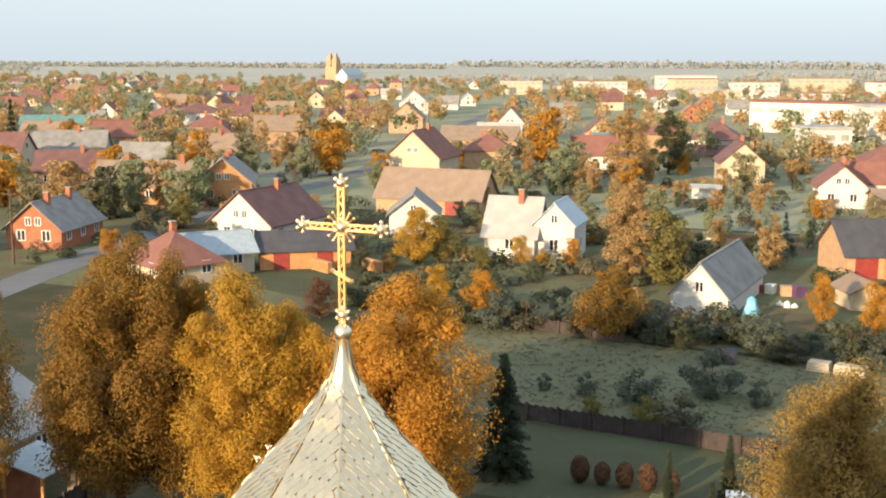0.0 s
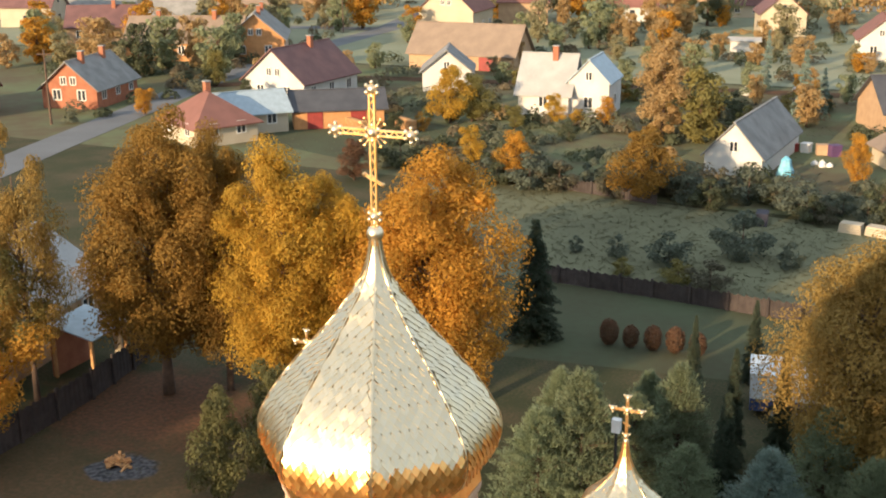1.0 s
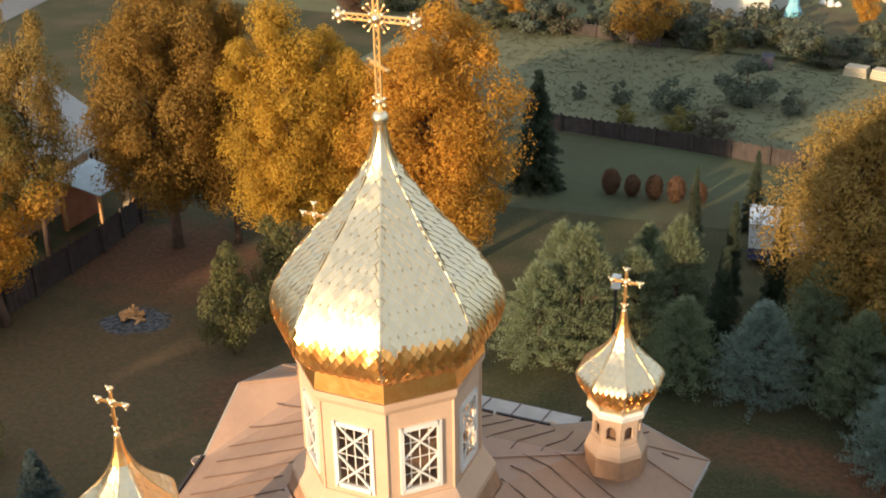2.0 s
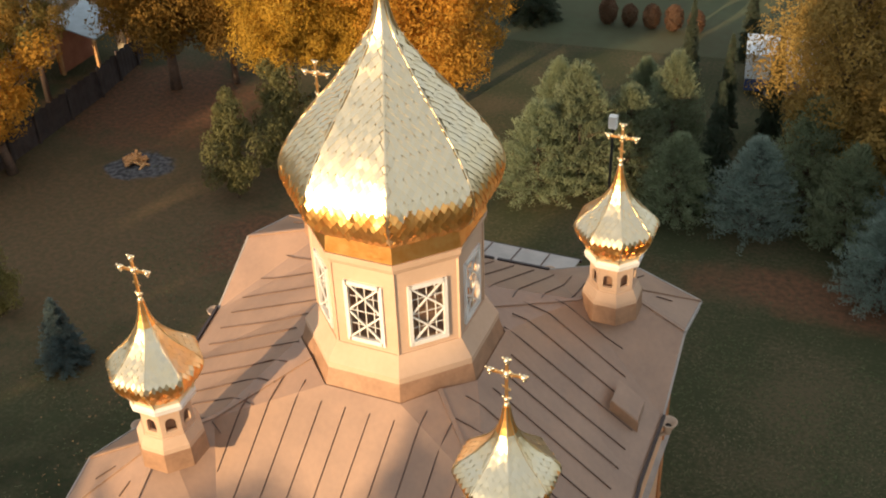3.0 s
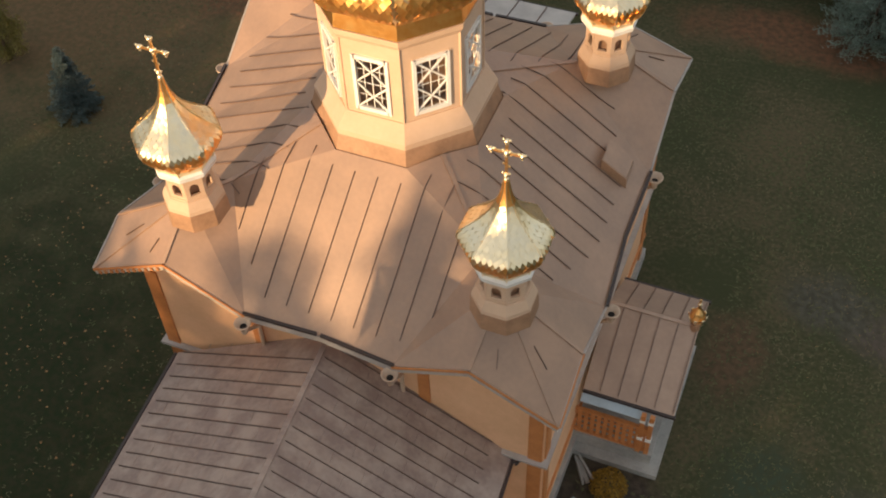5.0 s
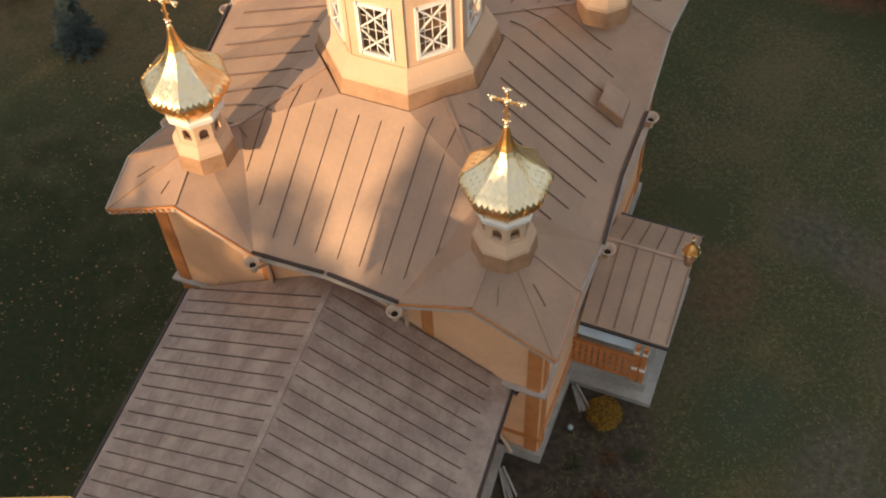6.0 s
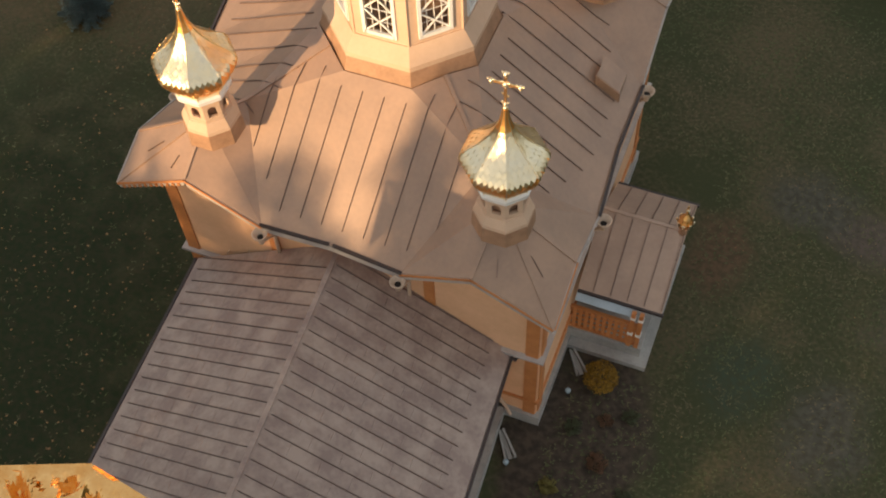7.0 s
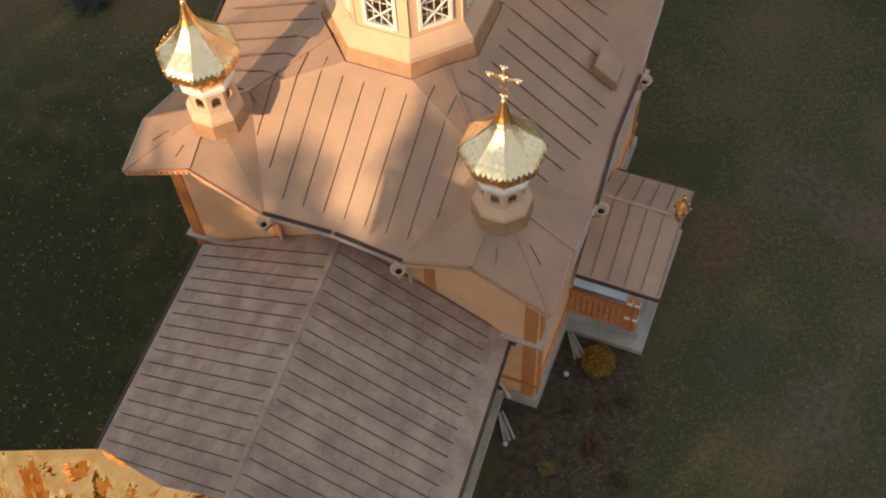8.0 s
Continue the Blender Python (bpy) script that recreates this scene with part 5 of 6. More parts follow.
# bonfire heap in the grass
WOOD = mat("cut_wood", (0.62, 0.36, 0.15), 0.8, 0.0, (0.42, 0.22, 0.09), 3, 12, 0.3, 14)
heap = thing("wood_heap", "heap of pale split wood on a round ash patch", "wood heap", m=pose(-21.0, 17.1, 0))
r = random.Random(9)
for k in range(34):
    a, d = r.uniform(0, 6.28), r.uniform(0, 0.55)
    z = max(0.07, 0.6 - d) * r.uniform(0.25, 1)
    c = Vector((d * math.cos(a), d * math.sin(a), z))
    v = Vector((r.gauss(0, 1), r.gauss(0, 1), r.gauss(0, 0.5))).normalized() * r.uniform(0.15, 0.3)
    part("billet", Geo().beam(c - v, c + v, 0.1, 0.09), WOOD, heap)

# ---- fences ----
PLANK = mat("dark_planks", (0.07, 0.055, 0.05), 0.85, 0.0, (0.04, 0.03, 0.028), 2, 9, 0.3, 10, vary=0.2)


def fence(pts, h, label, step=2.0):
    f = thing("fence", label, "fence")
    for (x0, y0), (x1, y1) in zip(pts, pts[1:]):
        a, b = Vector((x0, y0, 0)), Vector((x1, y1, 0))
        n = max(1, round((b - a).length / step))
        for k in range(n):
            p, q = lerp(a, b, k / n), lerp(a, b, (k + 1) / n)
            d = (q - p).normalized()
            s = Vector((-d.y, d.x, 0)) * 0.06
            part("fence_post", Geo().box(p.x - 0.06, p.x + 0.06, p.y - 0.06, p.y + 0.06, 0, h + 0.1), PLANK, f)
            panel = Geo()
            m = max(3, round((q - p).length / 0.16))
            for j in range(2 * m + 1):
                u = lerp(p, q, j / (2 * m)) + s * (1.0 if (j // 2) % 2 else 1.35)
                panel.v.extend((tuple(u), tuple(u + Vector((0, 0, h - 0.05 * ((j // 2 * 7) % 3))))))
            for j in range(2 * m):
                panel.f.append((2 * j, 2 * j + 2, 2 * j + 3, 2 * j + 1))
            part("fence_panel", panel, PLANK, f)
    return f


fence([(-13.0, 46.7), (-5.1, 46.1), (1.7, 45.3), (16, 44.6)], 1.1, "dark weathered plank fence along the meadow")
fence([(-26.2, 8.0), (-26.2, 17.2), (-26.3, 22.0), (-27.0, 27.5)], 1.5, "dark plank fence beside the old shed")
fence([(-28, 71.5), (-18, 69.3), (-9.6, 67.2)], 1.0, "low grey plank fence behind the hedgerow", 3.0)

# ---- houses ----
WALLS = {"white": mat("white_render", (0.64, 0.62, 0.585), 0.85, 0.0, (0.55, 0.53, 0.50), 0.5, 6), "cream": mat("cream_render", (0.56, 0.48, 0.35), 0.85, 0.0, (0.50, 0.42, 0.30), 0.5, 6),
         "brick": mat("red_brick", (0.42, 0.17, 0.09), 0.9, 0.0, (0.32, 0.12, 0.065), 1.5, 12), "tan": mat("tan_brick", (0.50, 0.34, 0.20), 0.9, 0.0, (0.42, 0.27, 0.16), 1.2, 9), "orange": mat("orange_boards", (0.58, 0.30, 0.12), 0.85, 0.0, (0.46, 0.23, 0.09), 1.5, 9)}
ROOFS = {"red": mat("red_tiles", (0.25, 0.115, 0.09), 0.8, 0.0, (0.20, 0.09, 0.07), 0.6, 8), "maroon": mat("maroon_tiles", (0.20, 0.10, 0.09), 0.7, 0.0, (0.14, 0.07, 0.065), 0.6, 8), "grey": mat("grey_asbestos_roof", (0.30, 0.29, 0.275), 0.85, 0.0, (0.20, 0.195, 0.185), 0.7, 8),
         "dark": mat("dark_sheet_roof", (0.085, 0.085, 0.095), 0.6, 0.0, (0.06, 0.06, 0.068), 0.8, 8), "pale": mat("pale_sheet_roof", (0.44, 0.43, 0.41), 0.6, 0.0, (0.36, 0.35, 0.335), 0.6, 7), "tan": mat("tan_tiles", (0.31, 0.23, 0.165), 0.85, 0.0, (0.25, 0.185, 0.135), 0.7, 9), "teal": mat("teal_sheet_roof", (0.16, 0.30, 0.29), 0.6, 0.0, (0.12, 0.23, 0.22), 0.7, 8), "blue": BLUE_METAL}
PANE = mat("dark_house_pane", (0.05, 0.055, 0.065), 0.12, 0.0, spec=0.6)
# far panes: low contrast of haze put into a pale colour
PANE_FAR = mat("haze_pale_pane", (0.42, 0.40, 0.36), 0.3, 0.0, spec=0.5)
DOOR_RED = mat("red_garage_door", (0.32, 0.05, 0.04), 0.6)


def house(name, label, x, y, w, d, h, rh, turn, wall, roof, hip=0.0, chimneys=1, windows=True, over=0.45, group="", rows=1, category="house", doors=(), plain=False):
    """A gabled or hipped house: w across the gable, d along the ridge, h to the eaves, rh of roof; the gables face along local y."""
    ob = thing(name, label, category, group, pose(x, y, 0, 0, 0, turn))
    W, D = w / 2, d / 2
    wm, rm = WALLS[wall], ROOFS[roof]
    for s in (1, -1):
        if hip >= 0.99:
            part("wall", Geo().box(-W, W, min(s * D, s * (D - 0.3)), max(s * D, s * (D - 0.3)), 0, h), wm, ob)
        else:
            ring = [(-W, 0), (W, 0), (W, h), (0, h + rh), (-W, h)]
            a, b = s * D, s * (D - 0.3)
            part("wall", clean(Geo().hexa([(u, a, z) for u, z in ring], [(u, b, z) for u, z in ring]).mesh("wall", wm)), wm, ob)
        part("wall", Geo().box(min(s * W, s * (W - 0.3)), max(s * W, s * (W - 0.3)), -D + 0.3, D - 0.3, 0, h), wm, ob)
    k = over / W
    ez = h - rh * k
    dh = W if hip >= 0.99 else -over
    for s in (1, -1):
        pts = [(0, -D + dh, h + rh), (0, D - dh, h + rh), (s * (W + over), D + over, ez), (s * (W + over), -D - over, ez)]
        slope = part("roof_slope", Geo().hexa([(a, b, c + 0.02) for a, b, c in pts], [(a, b, c + 0.16) for a, b, c in pts]), rm, ob)
        if hip >= 0.99:
            pts = [(0, s * (D - dh), h + rh), (W + over, s * (D + over), ez), (-W - over, s * (D + over), ez)]
            part("roof_slope", Geo().hexa([(a, b, c + 0.02) for a, b, c in pts], [(a, b, c + 0.16) for a, b, c in pts]), rm, ob)
    part("ridge", Geo().beam((0, -D + dh, h + rh + 0.14), (0, D - dh, h + rh + 0.14), 0.25, 0.1), rm, ob)
    for c in range(chimneys):
        yy = (-0.25 + 0.5 * c) * d if chimneys > 1 else 0.12 * d
        ch = part("chimney", Geo().box(0.2, 0.75, yy - 0.3, yy + 0.3, h + rh * 0.6, h + rh + 0.95), WALLS["brick"], ob)
        part("chimney_cap", Geo().box(0.12, 0.83, yy - 0.38, yy + 0.38, h + rh + 0.95, h + rh + 1.05), CONCRETE, ch)

    def window(c, across, out, ww=1.0, hh=1.2):
        c, across, out = Vector(c), Vector(across), Vector(out)
        up = Vector((0, 0, 1))
        if plain:
            p = [c + across * a * ww / 2 + up * b * hh / 2 + out * 0.03 for a, b in ((-1, -1), (1, -1), (1, 1), (-1, 1))]
            part("window", Geo().hexa([v - out * 0.03 for v in p], p), PANE, ob)
            return
        g = Geo()
        for a, b, t in ((-1, 0, 0), (1, 0, 0), (0, -1, 1), (0, 1, 1), (0, 0, 0)):
            q = c + across * a * ww / 2 + up * b * hh / 2 + out * 0.03
            g.beam(q - (across * ww / 2 if t else up * hh / 2), q + (across * ww / 2 if t else up * hh / 2), 0.1, 0.06, out)
        f = part("window", g, WHITE, ob)
        p = [c + across * a * ww / 2 + up * b * hh / 2 + out * 0.02 for a, b in ((-1, -1), (1, -1), (1, 1), (-1, 1))]
        part("pane", Geo().hexa([v - out * 0.02 for v in p], p), PANE, f)

    if windows:
        for s in (1, -1):
            for rr in range(rows):
                z = 1.6 + 2.7 * rr
                if z + 0.7 > h + 0.2:
                    continue
                n = max(1, int(w / (4.2 if plain else 3.2)))
                for j in range(n):
                    window(((j - (n - 1) / 2) * w / n * 0.9, s * D, z), (1, 0, 0), (0, s, 0))
                n = max(1, int(d / (5.5 if plain else 3.4)))
                for j in range(n):
                    window((s * W, (j - (n - 1) / 2) * d / n, z), (0, 1, 0), (s, 0, 0))
            if hip < 0.99 and rh > 2.2:
                for j in ((-0.6, 0.6) if w > 6.5 and not plain else (0,)):
                    window((j, s * D, h + rh * 0.28), (1, 0, 0), (0, s, 0), 0.7, 0.9)
    for side, u, ww, hh in doors:
        part("door", Geo().box(u - ww / 2, u + ww / 2, side * D - 0.06, side * D + 0.06, 0, hh) if abs(side) == 1 else Geo().box(side / 2 * W - 0.06, side / 2 * W + 0.06, u - ww / 2, u + ww / 2, 0, hh), DOOR_RED, ob)
    return ob


house("house", "white gabled house with grey asbestos roof", -5.0, 85.6, 4.9, 14.0, 1.9, 2.7, -6, "white", "grey", chimneys=0, over=0.3)
house("house", "white rendered house with pale sheet roof", -29.9, 103.4, 7.0, 5.6, 2.6, 3.7, -85, "white", "pale")
house("house", "white gabled house wing with blue-grey roof", -25.0, 104.2, 4.5, 6.4, 3.8, 2.3, 3, "white", "blue", chimneys=0, over=0.25)
house("house", "white gabled house with maroon tiled roof", -60.4, 101.0, 8.6, 11.0, 2.8, 3.5, -6, "white", "maroon")
house("shed", "low timber shed with dark sheet roof", -48.4, 87.6, 4.8, 9.4, 2.1, 1.5, -57, "orange", "dark", chimneys=0, windows=False, category="shed", doors=((2, -2.5, 1.6, 1.9), (2, 2.0, 1.6, 1.9)))
house("house", "house with red and maroon tiled roof and brick chimney", -56.6, 76.0, 6.6, 7.6, 2.1, 2.5, 62, "cream", "red", hip=1, chimneys=1)
house("house", "low house wing with blue-grey sheet roof behind a red roof", -55.2, 81.0, 4.6, 7.0, 2.3, 1.7, -40, "cream", "blue", chimneys=0)
house("house", "red brick house with grey roof and white windows", -82.4, 89.4, 6.8, 10.2, 2.4, 2.9, 12, "brick", "grey", chimneys=2)
house("barn", "long barn with tan tiled roof", -51.5, 133.5, 8.5, 15.5, 2.3, 3.6, -88, "tan", "tan", chimneys=0, windows=False, category="barn", doors=((2, 4.0, 2.6, 2.0),))
house("house", "cream gabled house with red tiled roof", -70.0, 173.0, 10.0, 12.0, 4.4, 4.6, 4, "cream", "red", rows=2)
house("shed", "dark roofed shed with red doors", 8.4, 107.0, 8.0, 10.0, 2.5, 2.9, -67, "tan", "dark", chimneys=0, windows=False, category="shed", doors=((2, -3.0, 2.3, 2.3),))
house("house", "brick gabled house wing with dark sheet roof", 11.6, 105.2, 7.0, 6.0, 2.6, 2.8, 23, "orange", "dark", chimneys=0)
house("house", "cream gabled house with grey roof", 12.6, 84.0, 6.0, 8.0, 2.6, 2.8, -10, "cream", "grey", chimneys=0)
house("house", "pale yellow gabled house with red tiled roof", 2.2, 163.0, 7.0, 8.5, 3.2, 3.0, 8, "white", "red", rows=2)
house("house", "pale yellow house wing with red tiled roof", 7.6, 169.0, 6.0, 10.0, 3.4, 2.8, -80, "white", "red", rows=2, chimneys=0)
house("shed", "garage with flat pinkish sheet roof", 11.5, 152.0, 7.0, 9.0, 2.8, 1.0, -80, "tan", "tan", chimneys=0, category="shed")
house("house", "two-storey white house with maroon hipped roof", -25.2, 227.0, 10.0, 11.0, 5.4, 3.4, -85, "white", "maroon", hip=1, rows=2)
house("shed", "low annex with maroon roof beside a white house", -24.0, 219.0, 5.0, 10.5, 2.6, 1.6, -85, "cream", "maroon", chimneys=0, category="shed")
house("shed", "small white shed in a garden", -17.8, 163.8, 2.8, 4.2, 1.7, 0.3, -82, "white", "pale", chimneys=0, windows=False, category="shed")
house("house", "small white gabled house with grey roof", -47.0, 114.5, 6.0, 7.0, 2.6, 2.4, 20, "white", "grey", chimneys=0)
house("house", "long orange-walled house with tan roof", -95.0, 127.0, 9.0, 17.0, 2.9, 3.2, -70, "orange", "tan", chimneys=2)
house("house", "orange gabled house with grey roof", -86.5, 133.0, 8.5, 13.0, 3.2, 3.6, 28, "orange", "grey", chimneys=2)
house("house", "house with long red tiled roof", -166.0, 214.0, 9.0, 15.0, 2.8, 3.6, -60, "tan", "red")
house("house", "white two-storey house with hipped roof", -180.5, 268.0, 10.0, 12.0, 6.0, 2.4, -65, "white", "maroon", hip=1, rows=2)
house("house", "house with red tiled hipped roof", -142.5, 217.0, 9.0, 11.0, 2.8, 3.4, -60, "cream", "red", hip=1)
house("house", "tan block house with flat-pitched roof", -126.5, 219.0, 8.5, 10.0, 5.0, 3.2, -62, "tan", "tan", rows=2)
house("house", "cream mansard house in a garden", -125.0, 294.0, 10.0, 12.0, 4.6, 4.2, 18, "tan", "tan", rows=2)
house("house", "white gabled house by the road", -163.0, 389.0, 11.0, 12.0, 5.0, 4.6, 22, "white", "pale", rows=2)
house("barn", "long workshop with tan roof by the street", -77.0, 224.0, 10.0, 17.0, 4.0, 2.6, -75, "tan", "tan", chimneys=0, category="barn")
house("house", "white gabled house beside the workshop", -85.5, 273.0, 8.5, 12.0, 4.4, 4.6, 14, "white", "tan", rows=2)
house("house", "low white house with brown roof", -153.0, 312.0, 8.0, 18.0, 3.0, 2.6, -70, "white", "maroon")
house("barn", "tall teal sheet-clad garage", -47.5, 225.0, 6.0, 7.0, 5.0, 0.8, -80, "tan", "teal", chimneys=0, windows=False, category="barn")
house("house", "brick house with purple-brown roof", -121.0, 140.0, 8.0, 12.0, 2.9, 3.0, -60, "tan", "maroon")
house("house", "long low house with teal sheet roof", -206.0, 236.0, 9.0, 18.0, 3.4, 2.4, -60, "white", "teal")
house("house", "house with dull grey roof among trees", -150.0, 174.0, 9.0, 15.0, 3.0, 3.6, -62, "cream", "grey")
house("house", "brick house with red roof by the road", -93.0, 76.0, 8.0, 11.0, 2.8, 3.2, -70, "brick", "red")
house("house", "old house with white sheet roof behind the fence", -35.5, 24.5, 8.0, 11.0, 2.8, 2.6, 8, "tan", "pale", chimneys=1)
porch = thing("shed", "lean-to with pale blue sheet roof on posts", "shed")
part("roof_slope", Geo().slab([(-29.8, 23.2, 2.9), (-27.3, 23.4, 2.3), (-27.5, 26.4, 2.3), (-30.0, 26.2, 2.9)], 0.06), BLUE_METAL, porch)
for x, y in ((-27.45, 23.5), (-27.6, 26.2), (-29.7, 23.4), (-29.9, 26.0)):
    part("post", Geo().box(x - 0.07, x + 0.07, y - 0.07, y + 0.07, 0, 2.75 if x < -29 else 2.3), WOOD, porch)
part("back_wall", Geo().box(-29.95, -29.8, 23.4, 26.2, 0, 2.75), WALLS["brick"], porch)
part("door", Geo().box(-28.3, -27.8, 26.1, 26.2, 0, 1.9), WALLS["cream"], porch)


def block(name, label, x, y, w, d, h, turn, wall, floors, bays, top="pale"):
    """A flat-roofed block with rows of windows on its long sides."""
    ob = thing(name, label, "building", "", pose(x, y, 0, 0, 0, turn))
    part("wall", Geo().box(-w / 2, w / 2, -d / 2, d / 2, 0, h), WALLS[wall], ob)
    part("roof", Geo().box(-w / 2 - 0.3, w / 2 + 0.3, -d / 2 - 0.3, d / 2 + 0.3, h, h + 0.5), ROOFS[top], ob)
    for f in range(floors):
        for b in range(bays):
            u = (b + 0.5) / bays * w - w / 2
            z = (f + 0.5) * h / floors
            part("window", Geo().box(u - w / bays * 0.28, u + w / bays * 0.28, -d / 2 - 0.05, -d / 2 + 0.02, z - 0.65, z + 0.65), PANE_FAR, ob)
    return ob


block("school_building", "long white school building with red roof edge", -8.0, 342.0, 44.0, 13.0, 9.0, -12, "white", 2, 9, "red")
block("school_building", "white school wing with flat roof", 16.0, 312.0, 30.0, 13.0, 9.5, 20, "white", 3, 7)
block("white_block", "white flat-roofed two-storey block", -4.5, 243.0, 9.0, 10.0, 7.0, 23, "white", 2, 3)
for k, (x, y, w, h) in enumerate(((-205, 660, 26, 8), (-150, 640, 30, 9), (-104, 690, 28, 10), (-62, 640, 26, 9), (-30, 700, 34, 11), (12, 650, 30, 10), (-70, 540, 24, 7), (-22, 520, 22, 7), (46, 560, 36, 9), (-120, 760, 40, 11))):
    block("apartment_building", "distant cream flat-roofed apartment block", x, y, w, 11.0, h, 20 + 6 * (k % 3), ("cream", "white")[k % 2], 3, 7, ("pale", "tan", "red")[k % 3])
far_church = thing("far_church", "distant pale stone church tower with pointed roof", "church", m=pose(-425, 836, 0))
part("tower", Geo().box(-5, 5, -5, 5, 0, 15), WALLS["tan"], far_church)
for s in (-1, 1):
    part("belfry", Geo().box(2.6 * s - 2.1, 2.6 * s + 2.1, -4, 4, 15, 20), WALLS["tan"], far_church)
    part("spire", Geo().hexa([(2.6 * s - 2.2, -4.2, 20), (2.6 * s + 2.2, -4.2, 20), (2.6 * s + 2.2, 4.2, 20), (2.6 * s - 2.2, 4.2, 20)], [(2.6 * s - 0.2, -0.2, 27), (2.6 * s + 0.2, -0.2, 27), (2.6 * s + 0.2, 0.2, 27), (2.6 * s - 0.2, 0.2, 27)]), WALLS["tan"], far_church)
part("nave", Geo().box(5, 15, -5, 28, 0, 8), WALLS["white"], far_church)
part("nave_roof", Geo().hexa([(5, -5, 8), (15.4, -5, 8), (15.4, 28, 8), (5, 28, 8)], [(9.8, -5, 13), (10.4, -5, 13), (10.4, 28, 13), (9.8, 28, 13)]), ROOFS["blue"], far_church)

# the rest of the village: copies of five house kinds on loose plots
rv = random.Random(5)
kinds = [house("village_house", lab, -400 - 40 * i, 420, w * 0.84, d * 0.84, h * 0.86, rh * 0.86, 20, wall, roof, hip, 1, True, 0.45, "village houses", rows, plain=True)
         for i, (lab, w, d, h, rh, wall, roof, hip, rows) in enumerate((("white gabled village house with red roof", 9, 11, 3.6, 4.0, "white", "red", 0, 1), ("cream gabled village house with maroon roof", 9, 12, 4.6, 3.8, "cream", "maroon", 0, 2), ("white village house with grey roof", 8, 11, 3.2, 3.6, "white", "grey", 0, 1),
                                                                       ("tan brick village house with hipped red roof", 10, 11, 5.2, 3.0, "tan", "red", 1, 2), ("pale village house with pale sheet roof", 9, 13, 3.4, 3.4, "white", "pale", 0, 1), ("brick village house with tan roof", 8.5, 12, 3.2, 3.6, "brick", "tan", 0, 1)))]
taken = [(-166, 214), (-180, 268), (-142, 217), (-126, 219), (-125, 294), (-163, 389), (-77, 224), (-85, 273), (-153, 312), (-47, 225), (-121, 140), (-206, 236), (-150, 174), (-25, 227), (-2, 240), (-10, 340), (17, 318), (1, 163), (-70, 173), (-95, 127), (-86, 133)]


def road_x(y):
    return -84 - (y - 173) * 0.23


placed = 0
for _ in range(3000):
    if placed >= 140:
        break
    y = 140 + 640 * rv.random() ** 1.25
    x = -y * 1.02 + rv.random() * y * 1.28
    if abs(x - road_x(y)) < 12 or any(abs(x - a) < 15 and abs(y - b) < 17 for a, b in taken) or (x > -60 and y < 190) or (-70 < x < 40 and 290 < y < 380):
        continue
    taken.append((x, y))
    copy_thing(kinds[rv.randrange(6)], pose(x, y, 0, 0, 0, rv.choice((15, 105, -70, 20, 110)) + rv.uniform(-8, 8)))
    placed += 1
def far_tree(x, y, h, m, key, spread=1.0):
    tree(key, m, x, y, h, "autumn tree in the village gardens", spread, rv.uniform(0, 360), group="village trees")


# leaf colours paled and greyed: the haze of distance is put into them
HAZE_MAPLE = leaf_mat("haze_painted_maple_leaves", (0.52, 0.355, 0.15), (0.40, 0.28, 0.13), 0.12)
HAZE_OLIVE = leaf_mat("haze_painted_olive_leaves", (0.37, 0.33, 0.18), (0.30, 0.275, 0.155), 0.12)
HAZE_GREEN = leaf_mat("haze_painted_green_leaves", (0.33, 0.35, 0.19), (0.26, 0.28, 0.16), 0.15)
cols = (HAZE_MAPLE, HAZE_OLIVE, HAZE_MAPLE, HAZE_GREEN, HAZE_MAPLE, HAZE_OLIVE, MAPLE, HAZE_GREEN)


def free(x, y, a=7, b=8):
    return abs(x - road_x(y)) > 7 and not any(abs(x - u) < a and abs(y - v) < b for u, v in taken)


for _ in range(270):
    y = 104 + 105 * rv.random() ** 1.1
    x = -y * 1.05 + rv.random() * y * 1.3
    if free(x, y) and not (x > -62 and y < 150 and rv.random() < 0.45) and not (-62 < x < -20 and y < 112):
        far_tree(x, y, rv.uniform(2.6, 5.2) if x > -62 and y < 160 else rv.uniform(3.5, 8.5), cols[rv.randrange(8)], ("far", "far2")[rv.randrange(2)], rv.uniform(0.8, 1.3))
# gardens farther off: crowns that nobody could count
for col in (HAZE_MAPLE, HAZE_OLIVE, HAZE_MAPLE, HAZE_GREEN):
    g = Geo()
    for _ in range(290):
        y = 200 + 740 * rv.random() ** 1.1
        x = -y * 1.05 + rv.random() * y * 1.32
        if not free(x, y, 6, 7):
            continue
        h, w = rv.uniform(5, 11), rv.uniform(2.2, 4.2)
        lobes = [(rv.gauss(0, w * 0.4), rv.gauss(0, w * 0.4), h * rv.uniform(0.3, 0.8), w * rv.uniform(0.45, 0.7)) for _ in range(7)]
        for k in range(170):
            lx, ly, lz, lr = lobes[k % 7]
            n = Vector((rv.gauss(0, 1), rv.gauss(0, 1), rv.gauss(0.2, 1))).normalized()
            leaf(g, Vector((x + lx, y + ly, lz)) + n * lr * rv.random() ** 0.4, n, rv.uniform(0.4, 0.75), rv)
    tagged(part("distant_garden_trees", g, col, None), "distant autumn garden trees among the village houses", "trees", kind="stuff")

